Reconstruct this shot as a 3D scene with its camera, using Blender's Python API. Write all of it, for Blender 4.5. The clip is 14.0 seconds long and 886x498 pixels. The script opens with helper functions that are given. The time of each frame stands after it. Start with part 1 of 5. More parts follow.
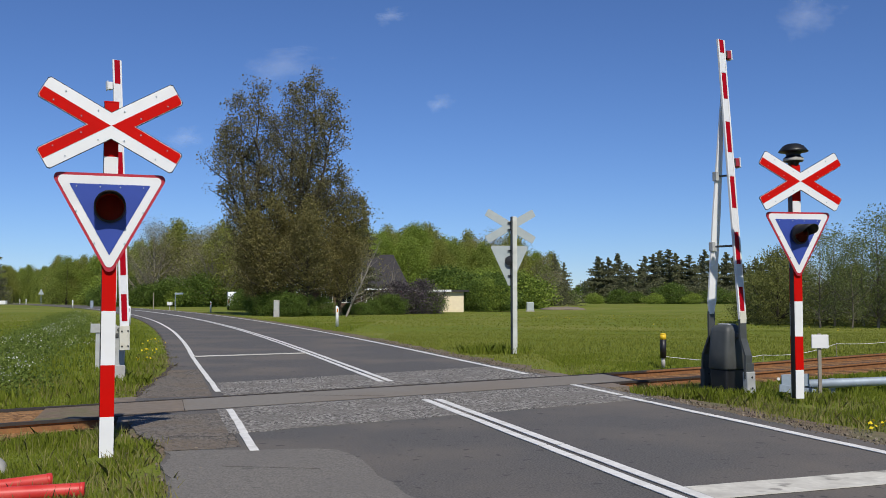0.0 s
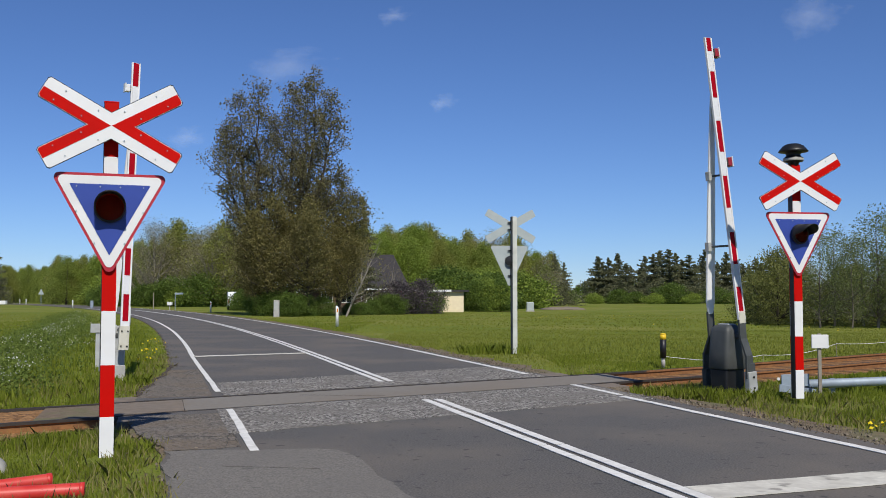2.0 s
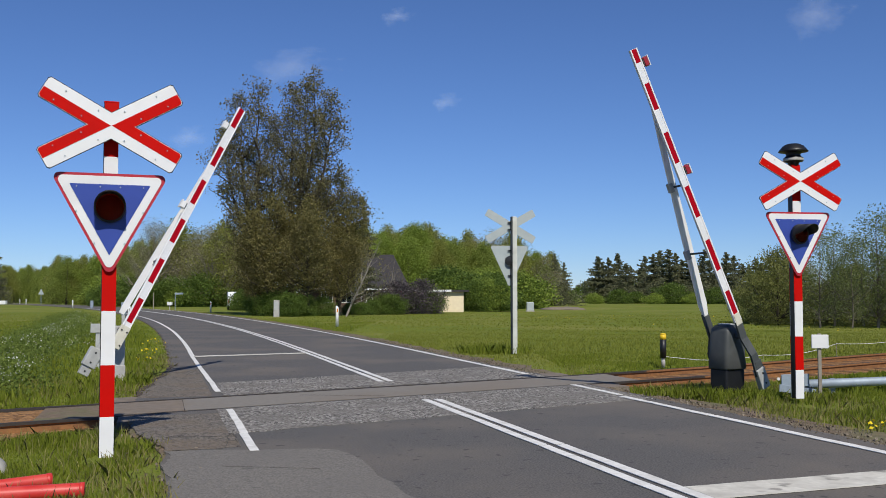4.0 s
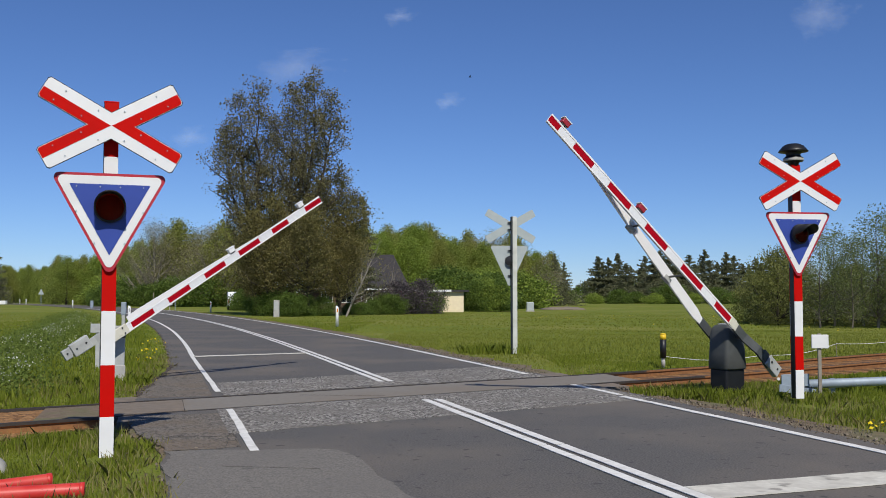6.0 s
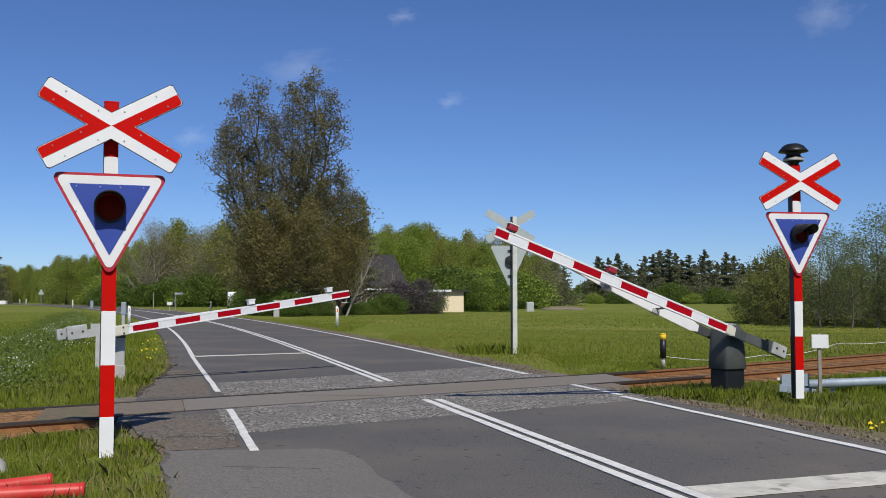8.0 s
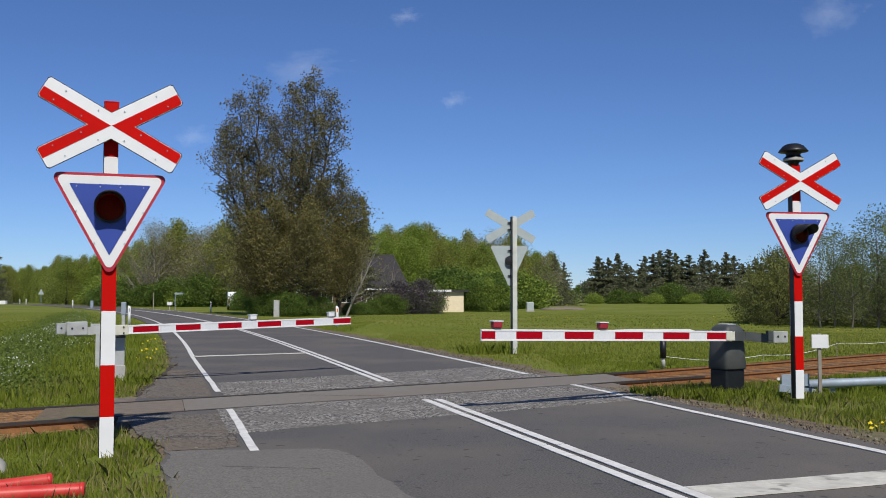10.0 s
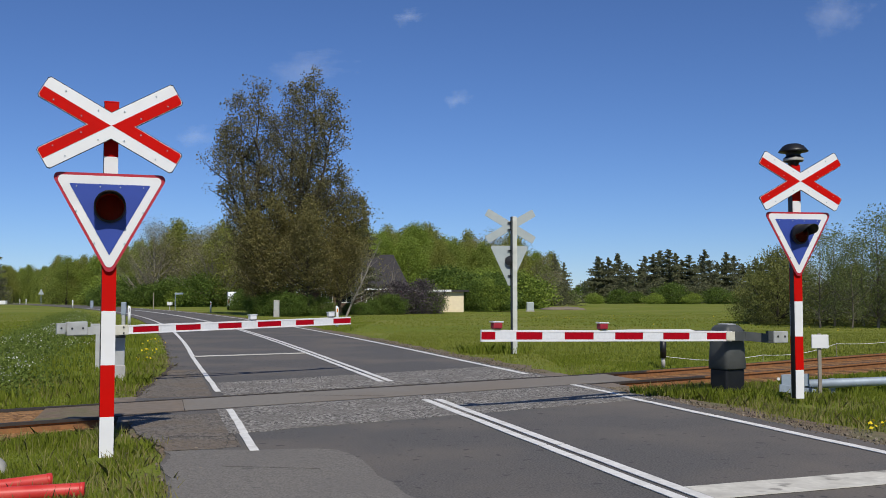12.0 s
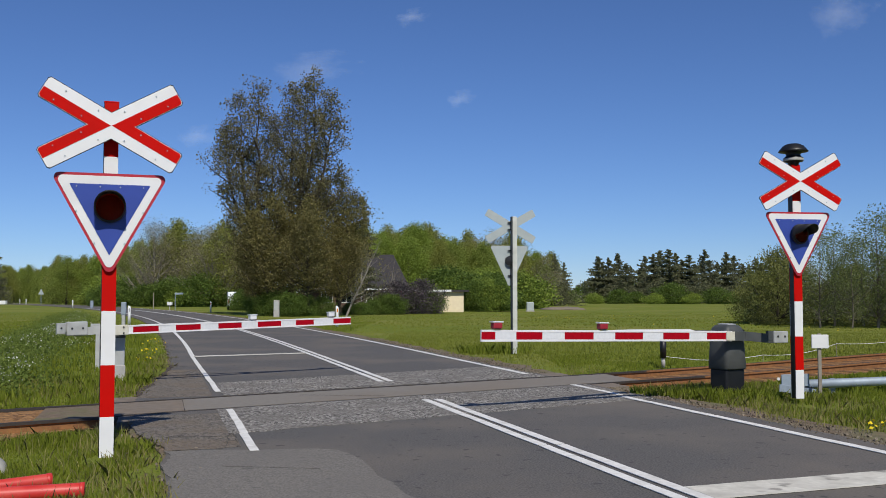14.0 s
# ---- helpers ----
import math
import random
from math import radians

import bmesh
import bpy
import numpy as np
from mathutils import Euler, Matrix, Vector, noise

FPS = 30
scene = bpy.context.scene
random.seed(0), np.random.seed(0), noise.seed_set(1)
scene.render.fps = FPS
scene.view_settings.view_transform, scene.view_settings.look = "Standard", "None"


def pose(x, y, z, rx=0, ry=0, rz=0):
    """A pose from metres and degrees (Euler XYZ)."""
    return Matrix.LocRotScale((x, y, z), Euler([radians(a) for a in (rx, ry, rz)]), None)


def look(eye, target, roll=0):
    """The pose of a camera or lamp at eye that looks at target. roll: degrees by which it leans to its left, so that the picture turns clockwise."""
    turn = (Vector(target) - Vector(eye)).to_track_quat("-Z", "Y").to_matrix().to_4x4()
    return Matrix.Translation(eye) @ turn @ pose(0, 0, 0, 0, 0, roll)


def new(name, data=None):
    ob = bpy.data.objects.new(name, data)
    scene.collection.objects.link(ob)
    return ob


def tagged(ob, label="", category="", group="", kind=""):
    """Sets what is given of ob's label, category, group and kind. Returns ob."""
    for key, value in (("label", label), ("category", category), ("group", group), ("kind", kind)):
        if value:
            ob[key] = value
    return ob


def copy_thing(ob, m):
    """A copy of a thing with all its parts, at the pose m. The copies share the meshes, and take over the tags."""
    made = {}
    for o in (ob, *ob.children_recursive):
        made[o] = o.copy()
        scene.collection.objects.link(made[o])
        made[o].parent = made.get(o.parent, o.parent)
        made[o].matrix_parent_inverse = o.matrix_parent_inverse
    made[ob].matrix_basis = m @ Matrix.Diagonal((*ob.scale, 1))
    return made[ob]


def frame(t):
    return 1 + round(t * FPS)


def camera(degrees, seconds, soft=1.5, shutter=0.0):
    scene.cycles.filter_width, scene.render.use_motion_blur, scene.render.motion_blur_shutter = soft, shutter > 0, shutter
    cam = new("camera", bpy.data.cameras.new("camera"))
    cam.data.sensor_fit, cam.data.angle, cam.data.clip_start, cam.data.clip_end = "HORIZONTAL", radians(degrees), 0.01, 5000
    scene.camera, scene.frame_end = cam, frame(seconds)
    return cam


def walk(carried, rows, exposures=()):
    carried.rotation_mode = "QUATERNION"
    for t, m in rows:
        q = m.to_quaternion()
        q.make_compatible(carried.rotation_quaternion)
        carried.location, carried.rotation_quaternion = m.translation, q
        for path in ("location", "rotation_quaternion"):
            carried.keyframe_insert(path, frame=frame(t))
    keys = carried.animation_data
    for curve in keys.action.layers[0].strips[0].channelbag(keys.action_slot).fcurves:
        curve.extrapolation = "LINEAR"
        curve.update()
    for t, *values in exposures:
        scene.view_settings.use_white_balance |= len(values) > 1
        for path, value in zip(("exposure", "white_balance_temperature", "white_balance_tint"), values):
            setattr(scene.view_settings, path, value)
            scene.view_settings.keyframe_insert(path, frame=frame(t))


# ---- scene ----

# camera: still, on the paved shoulder, at eye height of a low tripod
cam = camera(49.53, 14.0, soft=0.9)
EYE = 1.48
walk(cam, [(0.0, pose(0, 0, EYE, 92.82, 0, 0)), (14.0, pose(0, 0, EYE, 92.82, 0, 0))],
     exposures=((0.0, -0.03), (3.0, -0.03), (6.5, -0.06), (11.0, -0.08), (12.5, -0.11), (14.0, -0.12)))

# ---- light ----
SUN_EL, SUN_AZ = radians(46.8), radians(163.3)   # azimuth clockwise from +Y
world = bpy.data.worlds.new("world")
scene.world = world
world.use_nodes = True
wn = world.node_tree.nodes
sky = wn.new("ShaderNodeTexSky")
sky.sky_type, sky.sun_disc = 'NISHITA', False
sky.sun_elevation, sky.sun_rotation = SUN_EL, SUN_AZ
sky.altitude, sky.air_density, sky.dust_density, sky.ozone_density = 1500.0, 1.0, 0.0, 6.0
wn["Background"].inputs[1].default_value = 0.078
tone = wn.new("ShaderNodeMixRGB")           # clear spring air: a little deeper blue
tone.blend_type = 'MULTIPLY'
tone.inputs[0].default_value, tone.inputs[2].default_value = 1.0, (0.85, 0.99, 1.28, 1)
world.node_tree.links.new(sky.outputs[0], tone.inputs[1])
world.node_tree.links.new(tone.outputs[0], wn["Background"].inputs[0])
sun = new("sun", bpy.data.lights.new("sun", 'SUN'))
sun.data.energy, sun.data.angle, sun.data.color = 4.8, radians(0.53), (1.0, 0.95, 0.86)
sun.matrix_world = look((0, 0, 60), (-0.27, 0.9, 59.0))

# ---- materials ----
def material(name, a, b=None, scale=3.0, rough=0.7, bump=0.0, bump_scale=None, metal=0.0, spread=0.25,
             c=None, c_scale=0.6, c_amount=0.5, spec=0.4, island=False, clear=0.0):
    """Two tones by fine noise, a third tone in broad patches, fine relief."""
    m = bpy.data.materials.new(name)
    m.use_nodes = True
    nt = m.node_tree
    N, L = nt.nodes, nt.links
    bs = N["Principled BSDF"]
    bs.inputs["Roughness"].default_value = rough
    bs.inputs["Metallic"].default_value = metal
    bs.inputs["Specular IOR Level"].default_value = spec
    bs.inputs["Coat Weight"].default_value = clear
    b = b or tuple(x * 0.8 for x in a)
    tc = N.new("ShaderNodeTexCoord")
    no = N.new("ShaderNodeTexNoise")
    no.inputs["Scale"].default_value, no.inputs["Detail"].default_value = scale, 6
    L.new(tc.outputs["Object"], no.inputs["Vector"])
    ra = N.new("ShaderNodeValToRGB")
    ra.color_ramp.elements[0].position, ra.color_ramp.elements[1].position = 0.5 - spread, 0.5 + spread
    ra.color_ramp.elements[0].color, ra.color_ramp.elements[1].color = (*b, 1), (*a, 1)
    if island:
        ge = N.new("ShaderNodeNewGeometry")
        L.new(ge.outputs["Random Per Island"], ra.inputs[0])
        ra.color_ramp.elements[0].position, ra.color_ramp.elements[1].position = 0.0, 1.0
    else:
        L.new(no.outputs[0], ra.inputs[0])
    out = ra.outputs[0]
    if c:
        n2 = N.new("ShaderNodeTexNoise")
        n2.inputs["Scale"].default_value, n2.inputs["Detail"].default_value = c_scale, 5
        L.new(tc.outputs["Object"], n2.inputs["Vector"])
        r2 = N.new("ShaderNodeValToRGB")
        r2.color_ramp.elements[0].position, r2.color_ramp.elements[1].position = 0.45, 0.65
        r2.color_ramp.elements[0].color = (0, 0, 0, 1)
        r2.color_ramp.elements[1].color = (c_amount, c_amount, c_amount, 1)
        L.new(n2.outputs[0], r2.inputs[0])
        mx = N.new("ShaderNodeMixRGB")
        mx.inputs[2].default_value = (*c, 1)
        L.new(r2.outputs[0], mx.inputs[0])
        L.new(out, mx.inputs[1])
        out = mx.outputs[0]
    L.new(out, bs.inputs["Base Color"])
    if bump:
        n3 = N.new("ShaderNodeTexNoise")
        n3.inputs["Scale"].default_value, n3.inputs["Detail"].default_value = bump_scale or scale * 2, 4
        L.new(tc.outputs["Object"], n3.inputs["Vector"])
        bu = N.new("ShaderNodeBump")
        bu.inputs["Strength"].default_value, bu.inputs["Distance"].default_value = min(1.0, bump * 20), bump
        L.new(n3.outputs[0], bu.inputs["Height"])
        L.new(bu.outputs[0], bs.inputs["Normal"])
    return m


def speckle(m, colour, scale, lo, hi, amount, stretch):
    """Small scattered stains of one colour over a material's tones."""
    nt = m.node_tree
    N, L = nt.nodes, nt.links
    bs = N["Principled BSDF"]
    under = bs.inputs["Base Color"].links[0].from_socket
    tc, mp, no, ra, mx = (N.new(k) for k in ("ShaderNodeTexCoord", "ShaderNodeMapping", "ShaderNodeTexNoise", "ShaderNodeValToRGB", "ShaderNodeMixRGB"))
    mp.inputs["Scale"].default_value = stretch
    L.new(tc.outputs["Object"], mp.inputs["Vector"])
    no.inputs["Scale"].default_value, no.inputs["Detail"].default_value = scale, 2
    L.new(mp.outputs[0], no.inputs["Vector"])
    ra.color_ramp.elements[0].position, ra.color_ramp.elements[1].position = lo, hi
    ra.color_ramp.elements[0].color, ra.color_ramp.elements[1].color = (0, 0, 0, 1), (amount, amount, amount, 1)
    L.new(no.outputs[0], ra.inputs[0])
    mx.inputs[2].default_value = (*colour, 1)
    L.new(ra.outputs[0], mx.inputs[0])
    L.new(under, mx.inputs[1])
    L.new(mx.outputs[0], bs.inputs["Base Color"])


def stone_material(name, dark, mid, light, scale, dust=None):
    """Small stones set close together: a tone for each stone, dark joints, rounded relief."""
    m = bpy.data.materials.new(name)
    m.use_nodes = True
    nt = m.node_tree
    N, L = nt.nodes, nt.links
    bs = N["Principled BSDF"]
    bs.inputs["Roughness"].default_value, bs.inputs["Specular IOR Level"].default_value = 0.9, 0.3
    tc, vo, sp, ra = (N.new(k) for k in ("ShaderNodeTexCoord", "ShaderNodeTexVoronoi", "ShaderNodeSeparateColor", "ShaderNodeValToRGB"))
    vo.inputs["Scale"].default_value = scale
    L.new(tc.outputs["Object"], vo.inputs["Vector"])
    L.new(vo.outputs["Color"], sp.inputs[0])
    ra.color_ramp.elements[0].color, ra.color_ramp.elements[1].color = (*dark, 1), (*light, 1)
    e = ra.color_ramp.elements.new(0.45)
    e.color = (*mid, 1)
    L.new(sp.outputs[0], ra.inputs[0])
    L.new(ra.outputs[0], bs.inputs["Base Color"])
    bu = N.new("ShaderNodeBump")
    bu.invert = True
    bu.inputs["Strength"].default_value, bu.inputs["Distance"].default_value = 1.0, 0.02
    L.new(vo.outputs["Distance"], bu.inputs["Height"])
    L.new(bu.outputs[0], bs.inputs["Normal"])
    speckle(m, dust or mid, 1.4, 0.45, 0.62, 0.6, (1, 1, 1))
    return m


def leaf_material(name, a, b, through_light=0.35, rough=0.6):
    m = material(name, a, b, island=True, rough=rough, spec=0.12)
    nt = m.node_tree
    N, L = nt.nodes, nt.links
    bs, o = N["Principled BSDF"], N["Material Output"]
    tr = N.new("ShaderNodeBsdfTranslucent")
    ra = [n for n in N if n.bl_idname == "ShaderNodeValToRGB"][0]
    L.new(ra.outputs[0], tr.inputs[0])
    mi = N.new("ShaderNodeMixShader")
    mi.inputs[0].default_value = through_light
    L.new(bs.outputs[0], mi.inputs[1])
    L.new(tr.outputs[0], mi.inputs[2])
    L.new(mi.outputs[0], o.inputs[0])
    return m


ASPHALT = material("asphalt", (0.128, 0.120, 0.111), (0.052, 0.049, 0.046), 55, 0.85, 0.005, 75, spread=0.15, c=(0.150, 0.128, 0.104), c_scale=0.42, c_amount=0.6)
speckle(ASPHALT, (0.035, 0.032, 0.03), 7.0, 0.66, 0.70, 0.75, (1.0, 1.0, 1.0))
# tar of the seams; also the painted shade in the rail gaps
TAR_AND_GAP_SHADE = material("tar", (0.075, 0.068, 0.060), (0.05, 0.046, 0.042), 20, 0.85)
ASPHALT_PATCH = material("asphalt_patch", (0.195, 0.180, 0.158), (0.10, 0.093, 0.082), 60, 0.9, 0.004, 90, spread=0.16, c=(0.135, 0.125, 0.112), c_scale=0.9)
speckle(ASPHALT_PATCH, (0.07, 0.065, 0.058), 5.0, 0.69, 0.73, 0.6, (1.0, 1.0, 1.0))
CHIPPINGS = stone_material("chippings", (0.030, 0.028, 0.026), (0.165, 0.152, 0.135), (0.40, 0.38, 0.345), 36.0)
PANEL = material("panel", (0.205, 0.188, 0.162), (0.165, 0.150, 0.128), 12, 0.85, 0.002, 60, c=(0.175, 0.145, 0.112), c_scale=0.5, c_amount=0.7)
LINE = material("line_paint", (0.73, 0.72, 0.69), (0.60, 0.59, 0.56), 25, 0.75, 0.002, 80, c=(0.42, 0.41, 0.37), c_scale=5, c_amount=0.5)
STOP_PAINT = material("stop_line_paint", (0.62, 0.60, 0.53), (0.50, 0.48, 0.42), 20, 0.8, 0.002, 80, c=(0.33, 0.31, 0.27), c_scale=3, c_amount=0.6)
speckle(STOP_PAINT, (0.16, 0.15, 0.13), 4.0, 0.62, 0.70, 0.7, (1.0, 1.0, 1.0))
DIRT = material("dirt", (0.19, 0.14, 0.095), (0.10, 0.075, 0.05), 9, 0.95, 0.02, 25, c=(0.12, 0.12, 0.05), c_scale=1.6, c_amount=0.8)
SOIL = material("dark_soil", (0.085, 0.062, 0.042), (0.04, 0.03, 0.02), 14, 0.95, 0.02, 30)
GROUND = material("meadow", (0.150, 0.180, 0.028), (0.112, 0.142, 0.020), 1.3, 0.95, 0.05, 9, c=(0.21, 0.20, 0.055), c_scale=0.12, c_amount=0.6, spec=0.1)
RUST = material("rusty_rail", (0.27, 0.125, 0.042), (0.15, 0.066, 0.026), 14, 0.8, 0.002, 60)
RAILTOP = material("rail_top", (0.052, 0.042, 0.034), (0.03, 0.024, 0.02), 20, 0.65, metal=0.2)
BALLAST = stone_material("ballast", (0.085, 0.042, 0.02), (0.24, 0.125, 0.045), (0.36, 0.20, 0.085), 22.0)
SLEEPER = material("sleeper", (0.17, 0.085, 0.035), (0.08, 0.04, 0.02), 8, 0.9, 0.006, 30)
RED = material("red_paint", (0.50, 0.003, 0.001), (0.45, 0.003, 0.001), 6, 0.6, 0.0005, 40, c=(0.38, 0.006, 0.004), c_scale=2.5, c_amount=0.4, spec=0.08)
RIM_RED = material("rim_red_paint", (0.42, 0.02, 0.035), (0.34, 0.018, 0.03), 6, 0.45)
WORN = stone_material("worn_asphalt", (0.06, 0.052, 0.044), (0.145, 0.128, 0.108), (0.21, 0.185, 0.155), 36.0, (0.16, 0.125, 0.09))
DUSTY = material("dusty_paving", (0.21, 0.17, 0.13), (0.13, 0.105, 0.08), 7, 0.95, 0.008, 30, c=(0.16, 0.14, 0.12), c_scale=1.5)
DARK_RED = material("dark_red_paint", (0.30, 0.02, 0.03), (0.25, 0.015, 0.025), 6, 0.45)
RETRO_RED = material("reflective_red", (0.36, 0.002, 0.010), (0.26, 0.002, 0.008), 30, 0.5, spec=0.08)
WHITE = material("white_paint", (0.71, 0.71, 0.71), (0.66, 0.66, 0.66), 5, 0.4, 0.0005, 40, c=(0.58, 0.57, 0.54), c_scale=3, c_amount=0.35)
BRACE_WHITE = material("brace_white", (0.78, 0.78, 0.78), (0.72, 0.72, 0.72), 5, 0.3, spec=0.6)
PANEL_GREY = material("reflective_white", (0.66, 0.67, 0.68), (0.58, 0.59, 0.60), 30, 0.45)
BLUE = material("blue_paint", (0.035, 0.065, 0.30), (0.03, 0.055, 0.27), 6, 0.4)
BLACK = material("black_plastic", (0.012, 0.012, 0.013), (0.008, 0.008, 0.009), 8, 0.45)
DARK_GREY = material("dark_grey_paint", (0.060, 0.066, 0.066), (0.045, 0.05, 0.05), 7, 0.55, 0.001, 30, c=(0.09, 0.09, 0.085), c_scale=3)
PALE_GREY = material("pale_grey", (0.42, 0.43, 0.42), (0.33, 0.34, 0.33), 6, 0.6, 0.001, 40, c=(0.25, 0.25, 0.24), c_scale=4)
CREAM_PLATE = material("cream_plate", (0.62, 0.60, 0.50), (0.52, 0.50, 0.42), 9, 0.6, c=(0.4, 0.38, 0.3), c_scale=9)
STEEL = material("galvanised", (0.33, 0.385, 0.44), (0.25, 0.30, 0.355), 9, 0.6, metal=0.3, c=(0.22, 0.25, 0.28), c_scale=3)
CONCRETE = material("concrete", (0.42, 0.41, 0.38), (0.32, 0.31, 0.29), 11, 0.9, 0.003, 50, c=(0.25, 0.25, 0.2), c_scale=3)
ALU_BACK = material("sign_back", (0.36, 0.40, 0.40), (0.30, 0.34, 0.34), 5, 0.6)
POST_WHITE = material("post_white", (0.55, 0.56, 0.52), (0.45, 0.46, 0.42), 6, 0.6, c=(0.4, 0.4, 0.33), c_scale=4)
YELLOW = material("yellow_paint", (0.75, 0.50, 0.02), None, 6, 0.5)
ORANGE = material("orange_reflector", (0.75, 0.22, 0.02), None, 6, 0.4)
RED_PIPE = material("red_plastic", (0.56, 0.035, 0.028), (0.46, 0.028, 0.024), 5, 0.45, c=(0.5, 0.08, 0.06), c_scale=5)
STONE = material("stone", (0.40, 0.39, 0.35), (0.28, 0.27, 0.24), 9, 0.9, 0.01, 20)
BARK = material("bark", (0.085, 0.068, 0.05), (0.04, 0.033, 0.026), 5, 0.95, 0.02, 12)
PALE_BARK = material("pale_bark", (0.30, 0.27, 0.22), (0.18, 0.16, 0.13), 5, 0.95, 0.01, 12)
TWIG = material("grey_twigs", (0.16, 0.14, 0.11), (0.09, 0.08, 0.06), 5, 0.95)
ROOF = material("roof_tiles", (0.040, 0.036, 0.038), (0.022, 0.02, 0.022), 4, 0.8, 0.01, 14)
CREAM = material("cream_render", (0.74, 0.64, 0.45), (0.66, 0.56, 0.39), 3, 0.85, 0.003, 30)
BRICKWALL = material("house_wall", (0.16, 0.10, 0.075), (0.11, 0.07, 0.05), 6, 0.9, 0.004, 20)
PANE = material("window_glass", (0.02, 0.025, 0.03), None, 2, 0.08, spec=0.6)
VAN_WHITE = material("van_paint", (0.8, 0.8, 0.82), (0.76, 0.76, 0.78), 3, 0.25, clear=0.5)
TYRE = material("tyre_rubber", (0.02, 0.02, 0.02), None, 8, 0.9)
GREY_TEXT = material("grey_lettering", (0.2, 0.2, 0.25), None, 8, 0.6)

GRASS = leaf_material("grass_blades", (0.240, 0.280, 0.036), (0.130, 0.168, 0.018), 0.45)
FIELD_GRASS = leaf_material("field_grass", (0.250, 0.270, 0.050), (0.180, 0.205, 0.032), 0.42)
DRY_GRASS = leaf_material("dry_grass", (0.30, 0.26, 0.10), (0.16, 0.17, 0.05), 0.3)
BROWN_LEAF = leaf_material("bronze_leaves", (0.245, 0.220, 0.110), (0.120, 0.110, 0.056), 0.46)
OLIVE_LEAF = leaf_material("olive_leaves", (0.36, 0.38, 0.09), (0.19, 0.21, 0.052), 0.5)
GREEN_LEAF = leaf_material("spring_leaves", (0.33, 0.42, 0.075), (0.17, 0.23, 0.042), 0.5)
DEEP_LEAF = leaf_material("dark_leaves", (0.165, 0.235, 0.045), (0.065, 0.105, 0.024), 0.45)
NEEDLES = leaf_material("needles", (0.200, 0.205, 0.105), (0.085, 0.095, 0.055), 0.3)
MID_LEAF = leaf_material("mid_green_leaves", (0.33, 0.385, 0.08), (0.17, 0.22, 0.05), 0.5)
THIN_LEAF = leaf_material("thin_grey_leaves", (0.37, 0.34, 0.16), (0.17, 0.16, 0.075), 0.45)
OLIVE_BRONZE = leaf_material("olive_bronze_leaves", (0.270, 0.240, 0.090), (0.130, 0.120, 0.045), 0.48)
DEEP_THIN = leaf_material("alder_leaves", (0.22, 0.26, 0.085), (0.115, 0.145, 0.055), 0.45)
WILLOW_LEAF = leaf_material("willow_leaves", (0.265, 0.275, 0.085), (0.125, 0.14, 0.045), 0.45)
LILAC_LEAF = leaf_material("lilac_leaves", (0.13, 0.10, 0.12), (0.05, 0.055, 0.04), 0.25)
CRUMBS = leaf_material("earth_crumbs", (0.24, 0.205, 0.16), (0.10, 0.082, 0.06), 0.0, 0.95)
HERB = leaf_material("ditch_herb_leaves", (0.20, 0.255, 0.055), (0.105, 0.145, 0.030), 0.42)
FLOWER_Y = leaf_material("yellow_petals", (0.80, 0.62, 0.03), (0.7, 0.5, 0.02), 0.2)
FLOWER_W = leaf_material("white_petals", (0.75, 0.76, 0.70), (0.55, 0.57, 0.48), 0.3)

# red signal glass and the lamp behind it
LENS = bpy.data.materials.new("red_lens_glass")
LENS.use_nodes = True
_b = LENS.node_tree.nodes["Principled BSDF"]
_b.inputs["Base Color"].default_value = (0.85, 0.10, 0.05, 1)
_b.inputs["Transmission Weight"].default_value, _b.inputs["Roughness"].default_value, _b.inputs["IOR"].default_value = 0.9, 0.12, 1.1
LAMP = bpy.data.materials.new("lamp_filament")
LAMP.use_nodes = True
_n, _l = LAMP.node_tree.nodes, LAMP.node_tree.links
_b = _n["Principled BSDF"]
_b.inputs["Base Color"].default_value = (0.3, 0.02, 0.01, 1)
_tc, _no, _ra = _n.new("ShaderNodeTexCoord"), _n.new("ShaderNodeTexNoise"), _n.new("ShaderNodeValToRGB")
_no.inputs["Scale"].default_value = 14
_l.new(_tc.outputs["Object"], _no.inputs["Vector"])
_ra.color_ramp.elements[0].position, _ra.color_ramp.elements[1].position = 0.42, 0.60
_ra.color_ramp.elements[0].color, _ra.color_ramp.elements[1].color = (1.0, 0.02, 0.0, 1), (1.0, 0.38, 0.05, 1)
_l.new(_no.outputs[0], _ra.inputs[0])
_l.new(_ra.outputs[0], _b.inputs["Emission Color"])
_b.inputs["Emission Strength"].default_value = 2.2
LAMP_BACK = material("lamp_back", (0.30, 0.015, 0.012), None, 6, 0.6)


# ---- mesh helpers ----
def part(name, bm, mat, parent=None, label="", smooth=False):
    me = bpy.data.meshes.new(name)
    bmesh.ops.recalc_face_normals(bm, faces=bm.faces[:])
    bm.to_mesh(me)
    bm.free()
    me.materials.append(mat)
    if smooth:
        for p in me.polygons:
            p.use_smooth = True
    ob = new(name, me)
    if parent:
        ob.parent = parent
    return tagged(ob, label)


def mesh(name, verts, faces, mat, parent=None, label="", smooth=False):
    me = bpy.data.meshes.new(name)
    me.from_pydata([tuple(map(float, v)) for v in verts], [], [tuple(map(int, f)) for f in faces])
    me.materials.append(mat)
    if smooth:
        for p in me.polygons:
            p.use_smooth = True
    me.update()
    ob = new(name, me)
    if parent:
        ob.parent = parent
    return tagged(ob, label)


def thing(name, label, category, group="", m=None):
    ob = new(name)
    ob.empty_display_size = 0.2
    if m is not None:
        ob.matrix_basis = m
    return tagged(ob, label, category, group)


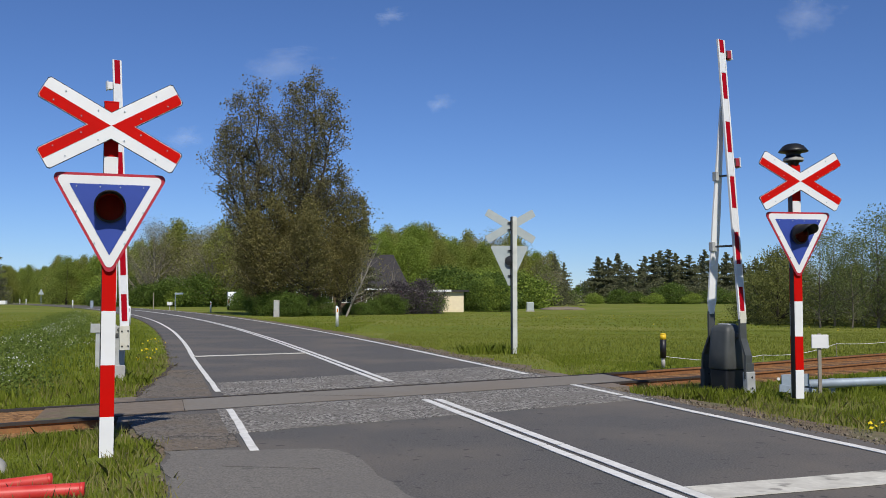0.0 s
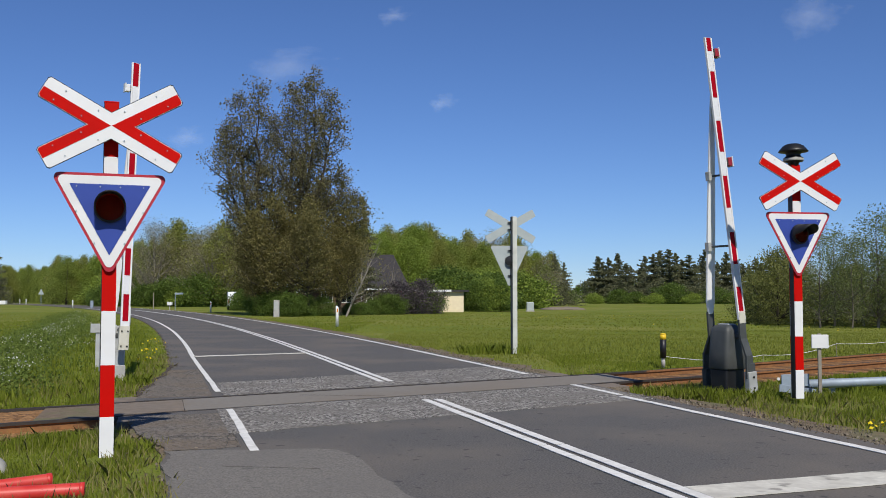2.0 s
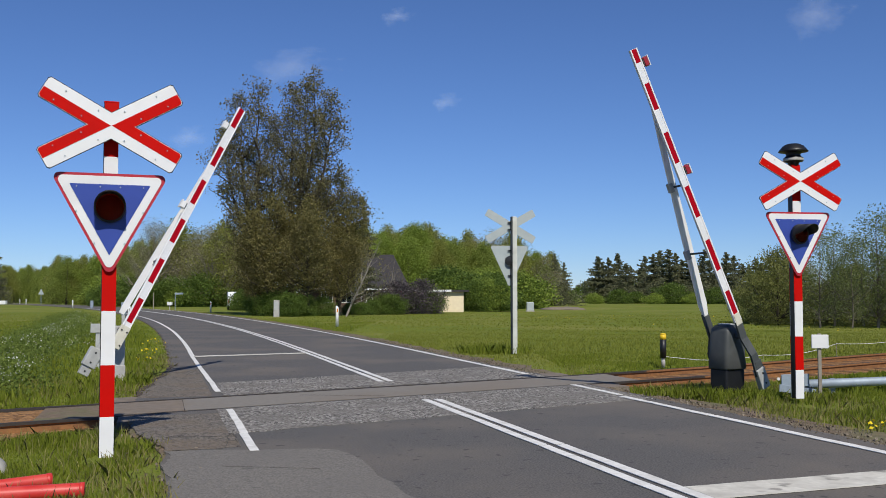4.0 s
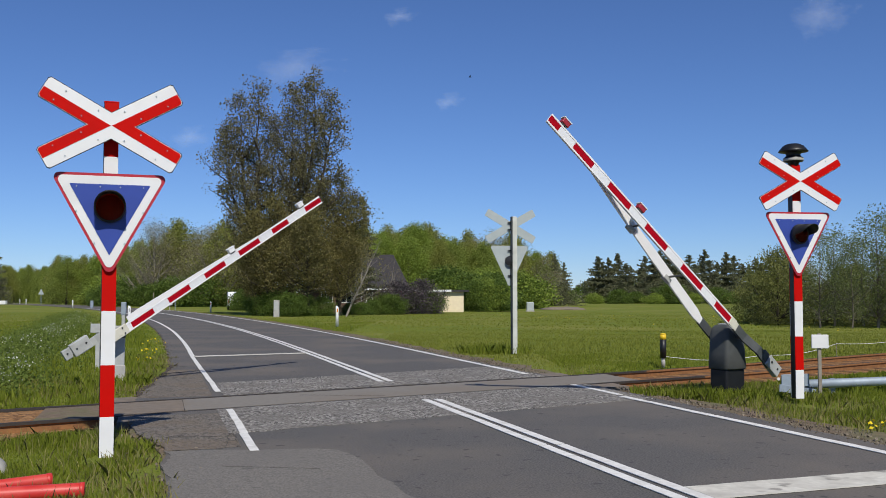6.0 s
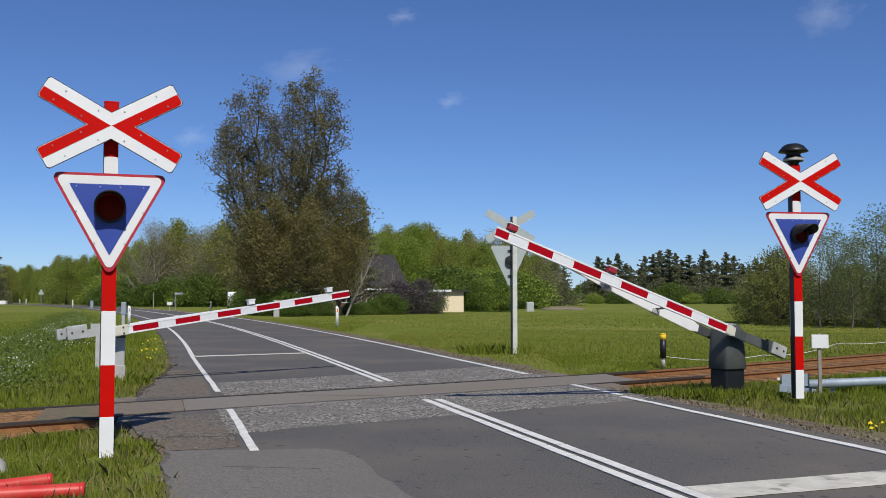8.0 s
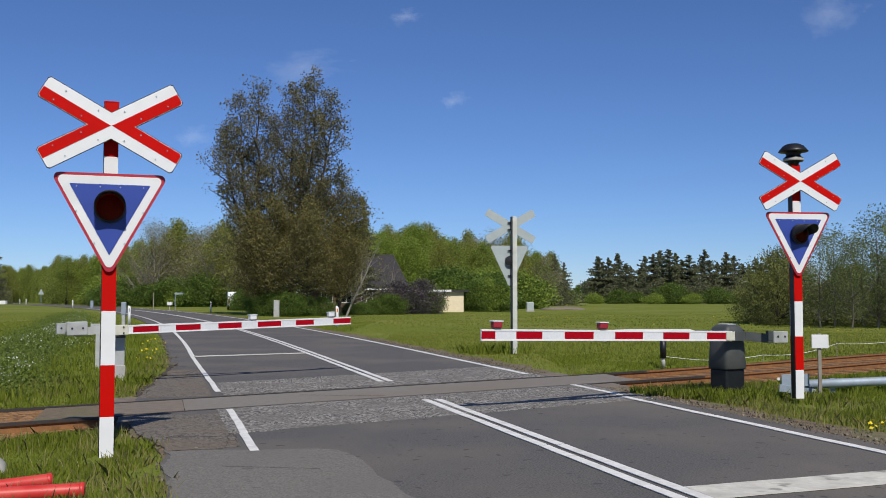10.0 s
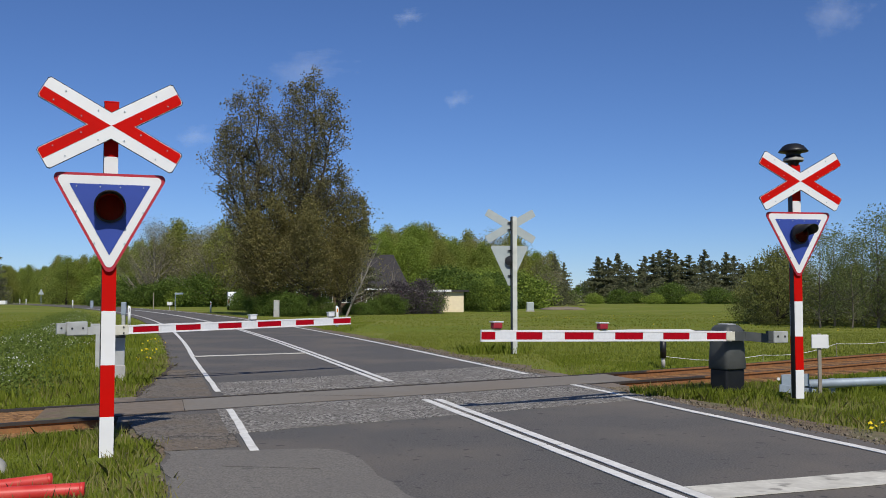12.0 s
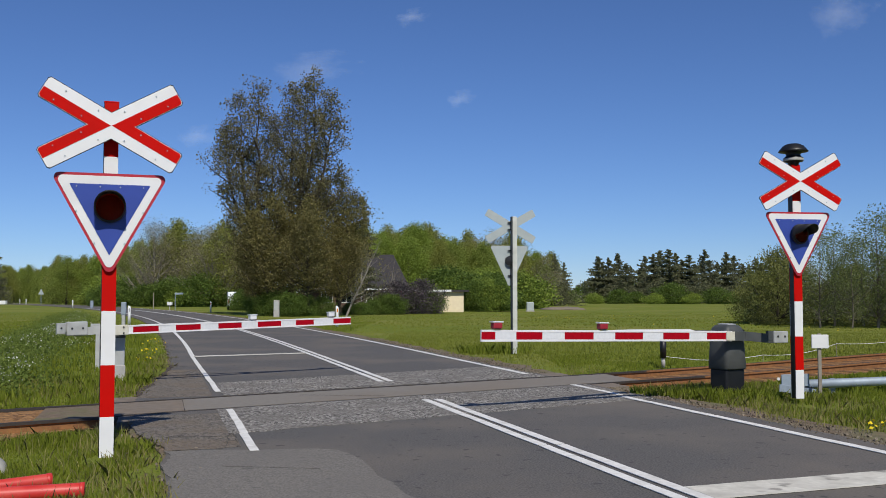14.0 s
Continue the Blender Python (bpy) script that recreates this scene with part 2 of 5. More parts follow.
def box(bm, x0, x1, y0, y1, z0, z1, bevel=0.0, m=None):
    r = bmesh.ops.create_cube(bm, size=1)
    vs = r["verts"]
    for v in vs:
        v.co = Vector(((x0 + x1) / 2 + v.co.x * (x1 - x0), (y0 + y1) / 2 + v.co.y * (y1 - y0), (z0 + z1) / 2 + v.co.z * (z1 - z0)))
    if bevel:
        es = list({e for v in vs for e in v.link_edges})
        r = bmesh.ops.bevel(bm, geom=es, offset=bevel, segments=2, affect='EDGES', profile=0.5)
        vs = list({v for f in r["faces"] for v in f.verts} | {v for v in vs if v.is_valid})
    if m is not None:
        bmesh.ops.transform(bm, matrix=m, verts=[v for v in vs if v.is_valid])
    return bm


def boxed(*a, **k):
    return box(bmesh.new(), *a, **k)


def tube(bm, a, b, ra, rb=None, n=12, cap=True):
    a, b = Vector(a), Vector(b)
    rb = ra if rb is None else rb
    q = (b - a).to_track_quat('Z', 'Y')
    rings = []
    for p, r in ((a, ra), (b, rb)):
        rings.append([bm.verts.new(p + q @ Vector((r * math.cos(i * 2 * math.pi / n), r * math.sin(i * 2 * math.pi / n), 0))) for i in range(n)])
    for i in range(n):
        bm.faces.new((rings[0][i], rings[0][(i + 1) % n], rings[1][(i + 1) % n], rings[1][i]))
    if cap:
        bm.faces.new(rings[0][::-1])
        bm.faces.new(rings[1])
    return bm


def lathe(bm, profile, n=24, axis='Z'):
    """profile: (radius, height) rows, turned about an axis."""
    rings = []
    for r, z in profile:
        ring = []
        for i in range(n):
            a = i * 2 * math.pi / n
            p = (r * math.cos(a), r * math.sin(a), z) if axis == 'Z' else (r * math.cos(a), -z, r * math.sin(a))
            ring.append(bm.verts.new(p))
        rings.append(ring)
    for k in range(len(rings) - 1):
        for i in range(n):
            bm.faces.new((rings[k][i], rings[k][(i + 1) % n], rings[k + 1][(i + 1) % n], rings[k + 1][i]))
    if profile[0][0] > 1e-4:
        bm.faces.new(rings[0][::-1])
    if profile[-1][0] > 1e-4:
        bm.faces.new(rings[-1])
    return bm


def plate(bm, pts, y0, y1):
    """A polygon in the x-z plane, given thickness from y0 to y1."""
    a = [bm.verts.new((x, y0, z)) for x, z in pts]
    b = [bm.verts.new((x, y1, z)) for x, z in pts]
    n = len(pts)
    bm.faces.new(a)
    bm.faces.new(b[::-1])
    for i in range(n):
        bm.faces.new((a[i], a[(i + 1) % n], b[(i + 1) % n], b[i]))
    return bm


# ---- plan: road and track ----
HEAD = radians(16.5)                       # the road runs this far to the left of +Y
RU = Vector((-math.sin(HEAD), math.cos(HEAD)))
RW = Vector((math.cos(HEAD), math.sin(HEAD)))
V_LEFT, V_MID, V_RIGHT = 0.92, 3.82, 6.72   # edge lines and centre line
CURVE_S, CURVE_R = 25.0, 550.0
TRK = radians(33.7)
TD = Vector((math.cos(TRK), math.sin(TRK)))
TN = Vector((-math.sin(TRK), math.cos(TRK)))
N_NEAR, N_FAR = 12.25, 13.74                 # centre lines of the two rails


def road(s, v):
    """Place of a point s along the road and v across it; past the crossing the road bends to the left."""
    if s <= CURVE_S:
        return RU * s + RW * v
    a = (s - CURVE_S) / CURVE_R
    c = CURVE_R + v - V_MID
    return RU * (CURVE_S + c * math.sin(a)) + RW * (V_MID - CURVE_R + c * math.cos(a))


def s_at(n, v):
    return (n - TN.dot(RW) * v) / TN.dot(RU)


def smooth(a, b, x):
    t = min(1, max(0, (x - a) / (b - a)))
    return t * t * (3 - 2 * t)


def track_z(t):
    return 0.10 * smooth(12, 26, t)


def edge_left(s):
    return 0.08 - 0.36 * smooth(9.5, 11.5, s) + 0.55 * smooth(14.8, 21.5, s)


def road_sv(x, y):
    """Inverse of road()."""
    p = Vector((x, y))
    s, v = p.dot(RU), p.dot(RW)
    if s > CURVE_S:
        c, k = s - CURVE_S, v - V_MID + CURVE_R
        return CURVE_S + CURVE_R * math.atan2(c, k), V_MID - CURVE_R + math.hypot(c, k)
    return s, v


def ground_z(x, y):
    n, t = TN.dot(Vector((x, y))), TD.dot(Vector((x, y)))
    z = -0.035
    if abs(n - 13) < 4:
        z -= 0.12 * (1 - smooth(1.3, 2.3, abs(n - 13)))
        z += 0.9 * track_z(t) * (1 - smooth(2, 4, abs(n - 13)))
    d = math.hypot(x, y)
    if d < 150:
        s, v = road_sv(x, y)
        off = max(0.0, -v - 0.5, v - 7.6)
        if 0 < off:
            z += smooth(0, 3, off) * (0.05 * noise.noise((x * 0.35, y * 0.35, 0)) - 0.02)
    return z


# ---- ground ----
def sheet_axis(n, reach, fine):
    u = np.linspace(-1, 1, n)
    k = 6.5
    return fine * np.sinh(k * u) * reach / (fine * np.sinh(k))


gx, gy = sheet_axis(221, 2600, 1), sheet_axis(221, 2600, 1) + 14.0
gverts = [(x, y, ground_z(x, y)) for y in gy for x in gx]
gfaces = [(j * 221 + i, j * 221 + i + 1, (j + 1) * 221 + i + 1, (j + 1) * 221 + i) for j in range(220) for i in range(220)]
tagged(mesh("ground", gverts, gfaces, GROUND, smooth=True), "flat green meadow and verges with rough grass", "ground", kind="structure")


def strip(name, rows, mat, z, thick, label, category="", parent=None):
    """A sheet between two edges: rows of (left point, right point), with thickness."""
    verts, faces = [], []
    for a, b in rows:
        for k in range(5):
            p = a.lerp(b, k / 4)
            verts.append((p.x, p.y, z))
    m = len(rows)
    for i in range(m - 1):
        for k in range(4):
            faces.append((i * 5 + k, i * 5 + k + 1, i * 5 + 6 + k, i * 5 + 5 + k))
    base = len(verts)
    verts += [(x, y, zz - thick) for x, y, zz in verts]
    ring = [i * 5 for i in range(m)] + [(m - 1) * 5 + k for k in range(1, 5)] + [i * 5 + 4 for i in range(m - 2, -1, -1)] + [3, 2, 1]
    for i, a in enumerate(ring):
        b = ring[(i + 1) % len(ring)]
        faces.append((a, b, b + base, a + base))
    ob = mesh(name, verts, faces, mat, parent)
    if parent:
        return ob
    return tagged(ob, label, category, kind="structure")


def rag(s, k=0.0, amp=0.09):
    return amp * (noise.noise((s * 1.1, k, 0)) + 0.6 * noise.noise((s * 3.7, k, 3)) + 0.4 * noise.noise((s * 9.0, k, 7)))


# asphalt on both sides of the track, ending along it
def road_rows(s0, s1, n0, n1, step, left, right, clip0=False, clip1=False):
    rows, k = [], max(2, int((s1 - s0) / step))
    for i in range(k + 1):
        f = i / k
        pts = []
        for v in (left, right):
            sm = s0 + (s1 - s0) * f
            vv = v(sm) if callable(v) else v
            a = s_at(n0, vv) if clip0 else s0
            b = s_at(n1, vv) if clip1 else s1
            pts.append(road(a + (b - a) * f, vv))
        rows.append(pts)
    return rows


L_EDGE = lambda s: edge_left(s) + rag(s, 1)
R_EDGE = lambda s: 6.98 + rag(s, 5, 0.06)
N_A, N_B = N_NEAR - 0.075, N_FAR + 0.075
strip("road", road_rows(-40, 12.5, 0, N_A, 0.25, L_EDGE, R_EDGE, clip1=True), ASPHALT, 0.0, 0.2,
      "grey worn asphalt country road with white lines", "road")
strip("road", road_rows(14.5, 60, N_B, 0, 0.25, L_EDGE, R_EDGE, clip0=True) + road_rows(60, 520, 0, 0, 3.0, L_EDGE, R_EDGE)[1:], ASPHALT, 0.0, 0.2,
      "grey asphalt road bending away beyond the track", "road")


def band_rows(n0, n1, v0, v1, k=60, seed=0):
    rows = []
    for i in range(k + 1):
        v = v0 + (v1 - v0) * i / k
        a = road(s_at(n0(v) if callable(n0) else n0, v), v)
        b = road(s_at(n1(v) if callable(n1) else n1, v), v)
        rows.append((a, b))
    return rows


strip("chipping_strip", band_rows(lambda v: 9.95 + rag(v * 2, 11, 0.05), N_A - 0.01, 0.75, 6.9), CHIPPINGS, 0.006, 0.05,
      "coarse grey stone chippings set in asphalt beside the rail", "road surface")
strip("chipping_strip", band_rows(N_B + 0.01, lambda v: 15.75 + 0.09 * v + rag(v * 2, 13, 0.05), 0.95, 6.9), CHIPPINGS, 0.006, 0.05,
      "coarse grey stone chippings set in asphalt beyond the track", "road surface")
PATCH_TOP = [(0.06, 9.60), (0.4, 9.57), (1.06, 9.42), (1.49, 9.36), (1.69, 9.22), (1.78, 8.62), (1.80, 8.36), (1.75, 7.87), (1.83, 6.91)]


def patch_right(s):
    """The patch's far and right-hand outline: v at the place s along the road."""
    for (v0, s0), (v1, s1) in zip(PATCH_TOP, PATCH_TOP[1:]):
        if s1 <= s <= s0:
            return v0 + (v1 - v0) * (s0 - s) / (s0 - s1)
    return 1.83


strip("shoulder_patch", [(road(q, edge_left(q) + 0.02 + rag(q, 1)), road(q, max(edge_left(q) + 0.05 + rag(q, 1), patch_right(q) + rag(q * 2, 21, 0.04)))) for q in [-6 + 0.1 * i for i in range(150)] + [9.0 + 0.02 * i for i in range(30)]], ASPHALT_PATCH, 0.007, 0.05,
      "lighter grey asphalt patch on the road shoulder", "road surface")
# worn strip of shoulder outside the edge line, on both sides of the track
strip("worn_shoulder", [(road(s, edge_left(s) + 0.015 + rag(s, 1)), road(s, min(0.80, edge_left(s) + 0.05 + 9.0 * (s - 9.62)) + rag(s, 23, 0.03))) for s in [9.62 + 0.1 * i for i in range(30)]], WORN, 0.004, 0.05,
      "cracked worn asphalt shoulder with brown dust", "road surface")
strip("worn_shoulder", [(road(s, edge_left(s) + 0.015 + rag(s, 1)), road(s, 0.80 + rag(s, 25, 0.05))) for s in [14.75 + 0.2 * i for i in range(28)]], WORN, 0.004, 0.05,
      "cracked worn asphalt shoulder with brown dust", "road surface")
strip("deck_end", band_rows(N_NEAR + 0.10, N_FAR - 0.10, -1.42, -0.605, 24), DIRT, -0.012, 0.12,
      "earth-covered end of the crossing deck", "crossing deck")
strip("track_infill", band_rows(N_NEAR + 0.10, N_FAR - 0.10, -2.1, -1.425), BALLAST, -0.03, 0.12,
      "rust-brown gravel between the rails at the deck's end", "gravel")
strip("crossing_panel", band_rows(N_NEAR + 0.10, N_FAR - 0.10, -0.6, 0.35, 20), DUSTY, -0.002, 0.15,
      "dust-covered brown end of the crossing deck", "crossing deck")
strip("crossing_panel", band_rows(N_NEAR + 0.10, N_FAR - 0.10, 0.355, 8.2), PANEL, -0.002, 0.15,
      "smooth brownish grey crossing deck between the rails", "crossing deck")
for a, b in ((-0.45, 0.1), (6.8, 7.5)):
    strip("crossing_apron", band_rows(lambda v: N_NEAR - 0.62 + rag(v * 2, 61, 0.12), N_A, a, b, 14), DUSTY, -0.007, 0.1, "dusty brown paving at the crossing edge", "paving")
    strip("crossing_apron", band_rows(N_B, lambda v: N_FAR + 0.7 + rag(v * 2, 63, 0.12), a - 0.3, b, 14), DUSTY, -0.007, 0.1, "dusty brown paving at the crossing edge", "paving")

# dark strips laid in the gaps beside the rails across the deck, standing for their shade
for n0, n1 in ((N_A - 0.008, N_NEAR - 0.036), (N_NEAR + 0.036, N_NEAR + 0.098), (N_FAR - 0.098, N_FAR - 0.036), (N_FAR + 0.036, N_B + 0.008)):
    strip("gap_shade_strip", band_rows(n0, n1, -0.55, 7.6), TAR_AND_GAP_SHADE, -0.014, 0.06, "dark strip in the gap beside the rail, standing for its shade", "rail groove")

# crumbled dark edge of the shoulder beyond the track
strip("crumbled_edge", [(road(q, edge_left(q) - 0.02 + rag(q, 1)), road(q, edge_left(q) + 0.03 + 0.10 * max(0.0, noise.noise((q * 1.7, 5, 0)) + 0.25) + rag(q, 1))) for q in [15.0 + 0.1 * i for i in range(66)]], SOIL, 0.012, 0.05,
      "dark crumbled earth along the broken asphalt edge", "verge")

# tar seams round the patch and across the shoulder
for s0, v0, s1, v1 in ((9.63, 0.15, 9.60, 0.62), (8.62, 0.55, 8.25, 1.35), (9.66, 0.66, 10.6, 0.74), (10.55, 0.15, 10.42, 0.66), (14.45, 2.05, 14.05, 3.25), (9.7, 0.78, 10.9, 0.80), (19.2, 0.15, 19.6, 0.62), (17.4, 0.35, 20.4, 0.80), (21.2, 0.28, 20.9, 0.6)):
    rows = []
    for i in range(25):
        s, v = s0 + (s1 - s0) * i / 24, v0 + (v1 - v0) * i / 24
        ds, dv = (0.005, 0) if abs(v1 - v0) > abs(s1 - s0) else (0, 0.008)
        w = 0.15 + max(0.0, noise.noise((i * 0.6, v0, s0))) * 1.4
        j = 0.03 * noise.noise((i * 0.35, s0, v0))
        rows.append((road(s - ds * w + j * (ds > 0), v - dv * w + j * (dv > 0)), road(s + ds * w + j * (ds > 0), v + dv * w + j * (dv > 0))))
    strip("tar_seam", rows, TAR_AND_GAP_SHADE, 0.0095, 0.004, "dark tar seam in the asphalt", "road surface")

# bare earth along both edges
for left in (True, False):
    for s0, s1 in ((-30, 11.6 if left else 13.9), (15.6 if left else 17.6, 110)):
        rows = []
        k = int((s1 - s0) / 0.4)
        for i in range(k + 1):
            s = s0 + (s1 - s0) * i / k
            if left:
                rows.append((road(s, edge_left(s) - 0.03 + rag(s, 31, 0.07)), road(s, edge_left(s) + 0.12)))
            else:
                rows.append((road(s, 6.9), road(s, 7.6 + rag(s, 35, 0.4))))
        strip("verge", rows, DIRT, -0.018, 0.06, "bare brown earth and dust along the asphalt edge", "verge")

# ---- painted lines ----
def line(s0, s1, v0, v1, name="road_line", slant=0.0):
    """A painted line from s0 to s1 along the road between v0 and v1 across it; slant: sideways metres per metre."""
    step = 0.3 if s1 < 60 else 1.5
    n = max(2, int((s1 - s0) / step))
    rows = []
    for i in range(n + 1):
        f = i / n
        pts = []
        q = s0 + (s1 - s0) * f
        for v in (v0, v1):
            pts.append(road(q, v + slant * (q - s0) + rag(q, v, 0.012)))
        rows.append(pts)
    strip(name, rows, LINE, 0.011, 0.006, "white painted road line, slightly worn", "road line")


def cross_line(s0, width, slope, v0, v1):
    """A stop line across a lane, running slightly askew."""
    rows = []
    for i in range(13):
        v = v0 + (v1 - v0) * i / 12
        q = s0 + slope * (v - v0)
        rows.append((road(q + width + rag(v * 3, 41, 0.012), v), road(q + rag(v * 3, 43, 0.012), v)))
    strip("stop_line", rows, STOP_PAINT, 0.011, 0.006, "white painted stop line, slightly worn", "road line")


line(9.40, 10.62, 0.855, 0.945)
line(10.64, 12.9, 0.868, 0.955)
line(15.35, 24.4, 0.862, 0.95, slant=-0.010)
line(24.45, 60.0, 0.775, 0.885, slant=0.003)
line(60.0, 130.0, 0.88, 1.0)
for a, b in ((6.24, 8.9), (8.95, 13.3)):
    line(a, b, 3.615, 3.725)
    line(a, b, 3.80, 3.915)
for a, b in ((16.35, 24.8), (24.9, 110)):
    line(a, b, 3.675, 3.775)
    line(a, b, 3.845, 3.945)
line(2.0, 10.53, 6.535, 6.655)
line(10.57, 12.95, 6.53, 6.645)
line(13.15, 14.85, 6.61, 6.71)
line(17.15, 130.0, 6.66, 6.79)
cross_line(6.22, 0.45, 0.065, 3.92, 6.52)
cross_line(24.25, 0.33, 0.24, 0.88, 3.66)

# ---- track ----
def track_point(n, t, z):
    p = TN * n + TD * t
    return (p.x, p.y, z + track_z(t))


def rail(n):
    prof = [(-0.035, 0.0), (0.035, 0.0), (0.036, -0.035), (0.008, -0.05), (0.008, -0.125), (0.065, -0.138), (0.065, -0.15), (-0.065, -0.15), (-0.065, -0.138), (-0.008, -0.125), (-0.008, -0.05), (-0.036, -0.035)]
    ts = [-80 + i * 2.0 for i in range(100)]
    verts = [track_point(n + a, t, b) for t in ts for a, b in prof]
    faces = []
    for i in range(len(ts) - 1):
        for k in range(12):
            faces.append((i * 12 + k, i * 12 + (k + 1) % 12, (i + 1) * 12 + (k + 1) % 12, (i + 1) * 12 + k))
    ob = mesh("rail", verts, faces, RUST)
    ob.data.materials.append(RAILTOP)
    for i, p in enumerate(ob.data.polygons):
        if i % 12 == 0 or (i % 12 in (1, 11) and -1 < ts[i // 12] < 13):
            p.material_index = 1
    return tagged(ob, "rusty brown steel rail of a single track", "rail", "rails of the track")


rail(N_NEAR)
rail(N_FAR)
ts = [-80 + i * 1.0 for i in range(220)]
prof = [(-1.9, -0.22), (-1.35, -0.13), (-0.3, -0.12), (0.3, -0.12), (1.35, -0.13), (1.9, -0.22)]
mesh("track_bed", [track_point(13.0 + a, t, b + 0.012 * noise.noise((t * 2, a * 3, 0))) for t in ts for a, b in prof],
     [(i * 6 + k, i * 6 + k + 1, i * 6 + 7 + k, i * 6 + 6 + k) for i in range(len(ts) - 1) for k in range(5)], BALLAST)
tagged(bpy.data.objects["track_bed"], "rust-brown ballast bed of the railway track", "track bed", kind="structure")

# sleepers beside the crossing
sleeper_mesh = None
for side in (-1, 1):
    for i in range(26):
        t = (7.3 if side > 0 else -3.2) + side * (0.9 + i * 0.62)
        if t > 2.0 or t < -2.0:
            if sleeper_mesh is None:
                sl = part("sleeper", boxed(-0.12, 0.12, -1.25, 1.25, -0.14, 0.0, bevel=0.012), SLEEPER)
                sleeper_mesh = sl.data
            else:
                sl = new("sleeper", sleeper_mesh)
            x, y, z = track_point(13.0, t, -0.118)
            sl.matrix_basis = pose(x, y, z, 0, 0, math.degrees(TRK))
            tagged(sl, "weathered brown railway sleeper in the ballast", "sleeper", "sleepers of the track")

# ---- crossing signs ----
def rounded(pts, r, k=5):
    """A polygon with rounded corners."""
    out = []
    n = len(pts)
    for i in range(n):
        p, a, b = Vector(pts[i]), Vector(pts[i - 1]), Vector(pts[(i + 1) % n])
        da, db = (a - p).normalized(), (b - p).normalized()
        half = da.angle(db) / 2
        d = r / math.tan(half)
        c = p + (da + db).normalized() * (r / math.sin(half))
        s, e = p + da * d - c, p + db * d - c
        a0, a1 = math.atan2(s.y, s.x), math.atan2(e.y, e.x)
        while a1 - a0 > math.pi:
            a1 -= 2 * math.pi
        while a1 - a0 < -math.pi:
            a1 += 2 * math.pi
        for j in range(k + 1):
            t = a0 + (a1 - a0) * j / k
            out.append((c.x + r * math.cos(t), c.y + r * math.sin(t)))
    return out


LAMP_UNITS = []


def crossing_sign(m, label, back=False, bell=False, aim=0.0):
    sg = thing("crossing_sign", label, "railway sign", "crossing signs", m)
    if back:
        p = part("pole", boxed(-0.06, 0.06, -0.06, 0.06, 0, 3.62, bevel=0.008), POST_WHITE, sg, "pale grey concrete pole")
        # the pole's shaded left side, put on as a dark grey strip
        part("pole_shade_strip", boxed(0.062, 0.085, -0.085, 0.05, 0, 3.62), DARK_GREY, sg, "dark strip standing for the pole's shaded side")
    else:
        bands = [(0, 0.415, WHITE), (0.415, 0.90, RED), (0.90, 1.41, WHITE), (1.41, 1.91, RED), (1.91, 2.42, WHITE), (2.42, 2.6, RED), (2.6, 2.88, WHITE), (2.88, 3.40, RED)]
        for a, b, mt in bands:
            part("pole_band", boxed(-0.061, 0.067, -0.067, 0.067, a, b), mt, sg, "red pole band" if mt is RED else "white pole band")
        # thin black strip over the pole's left face
        part("dark_side_strip", boxed(-0.068, -0.0615, -0.058, 0.045, 0.0, 3.38), BLACK, sg, "thin black strip along the pole's left side")
        part("pole_cap", boxed(-0.069, 0.069, -0.069, 0.069, 3.40, 3.415, bevel=0.004), RED, sg)
    zc, yb = 3.37 if back else 3.158, -0.10 if back else -0.19
    if not back:
        for z in (3.26, 3.12):
            part("clamp", boxed(-0.05, 0.05, yb + 0.012, -0.067, z - 0.012, z + 0.012), STEEL, sg)
    # four half boards of the saltire
    for sx in (-1, 1):
        for sz in (-1, 1):
            a = radians(29.5)
            d = Vector((sx * math.cos(a), sz * math.sin(a)))
            up = Vector((-d.y * sx, d.x * sx))
            w, ln = (0.105, 0.75) if back else (0.106, 0.688)
            def at(u, q):
                return (d.x * u + up.x * q, zc + d.y * u + up.y * q)
            kx = w / math.sin(a)      # where the edges of two boards meet on the x axis
            kz = w / math.cos(a)      # and on the z axis
            poly = [(0, zc), (0, zc + sz * kz)] + [at(ln - 0.02, w * sz), at(ln, (w - 0.02) * sz), at(ln, -(w - 0.02) * sz), at(ln - 0.02, -w * sz)] + [(sx * kx, zc)]
            b = part("board", plate(bmesh.new(), poly, yb, yb + 0.012), ALU_BACK if back else WHITE, sg, "grey back of a crossed board" if back else "white half of a crossed board")
            if back:
                b.matrix_basis = pose(0.08, 0, 0)
            else:
                c2, k2 = w + 0.006, ln + 0.006
                rim = [(0, zc), (0, zc + sz * c2 / math.cos(a)), at(k2 - 0.02, c2 * sz), at(k2, (c2 - 0.02) * sz), at(k2, -(c2 - 0.02) * sz), at(k2 - 0.02, -c2 * sz), (sx * c2 / math.sin(a), zc)]
                part("board_edge", plate(bmesh.new(), rim, yb + 0.003, yb + 0.015), BLACK, b, "dark edge of the board")
                red = [(sx * 0.006, zc), at(ln - 0.004, 0), at(ln - 0.004, -(w - 0.022) * sz), at(ln - 0.024, -(w - 0.004) * sz), (sx * (kx - 0.008), zc)]
                part("red_strip", plate(bmesh.new(), red, yb - 0.003, yb + 0.001), RED, b, "red reflective strip")
                for u, q in ((0.17, 0.6), (0.5, 0.62), (0.27, -0.6), (0.55, -0.62)):
                    x, z = at(u, q * w * sz)
                    part("bolt", tube(bmesh.new(), (x, yb - 0.008, z), (x, yb, z), 0.0065, n=8), STEEL, b)
    # triangle
    yb = -0.10
    zt, zb, hw = 2.85 if back else 2.715, 1.785, 0.515
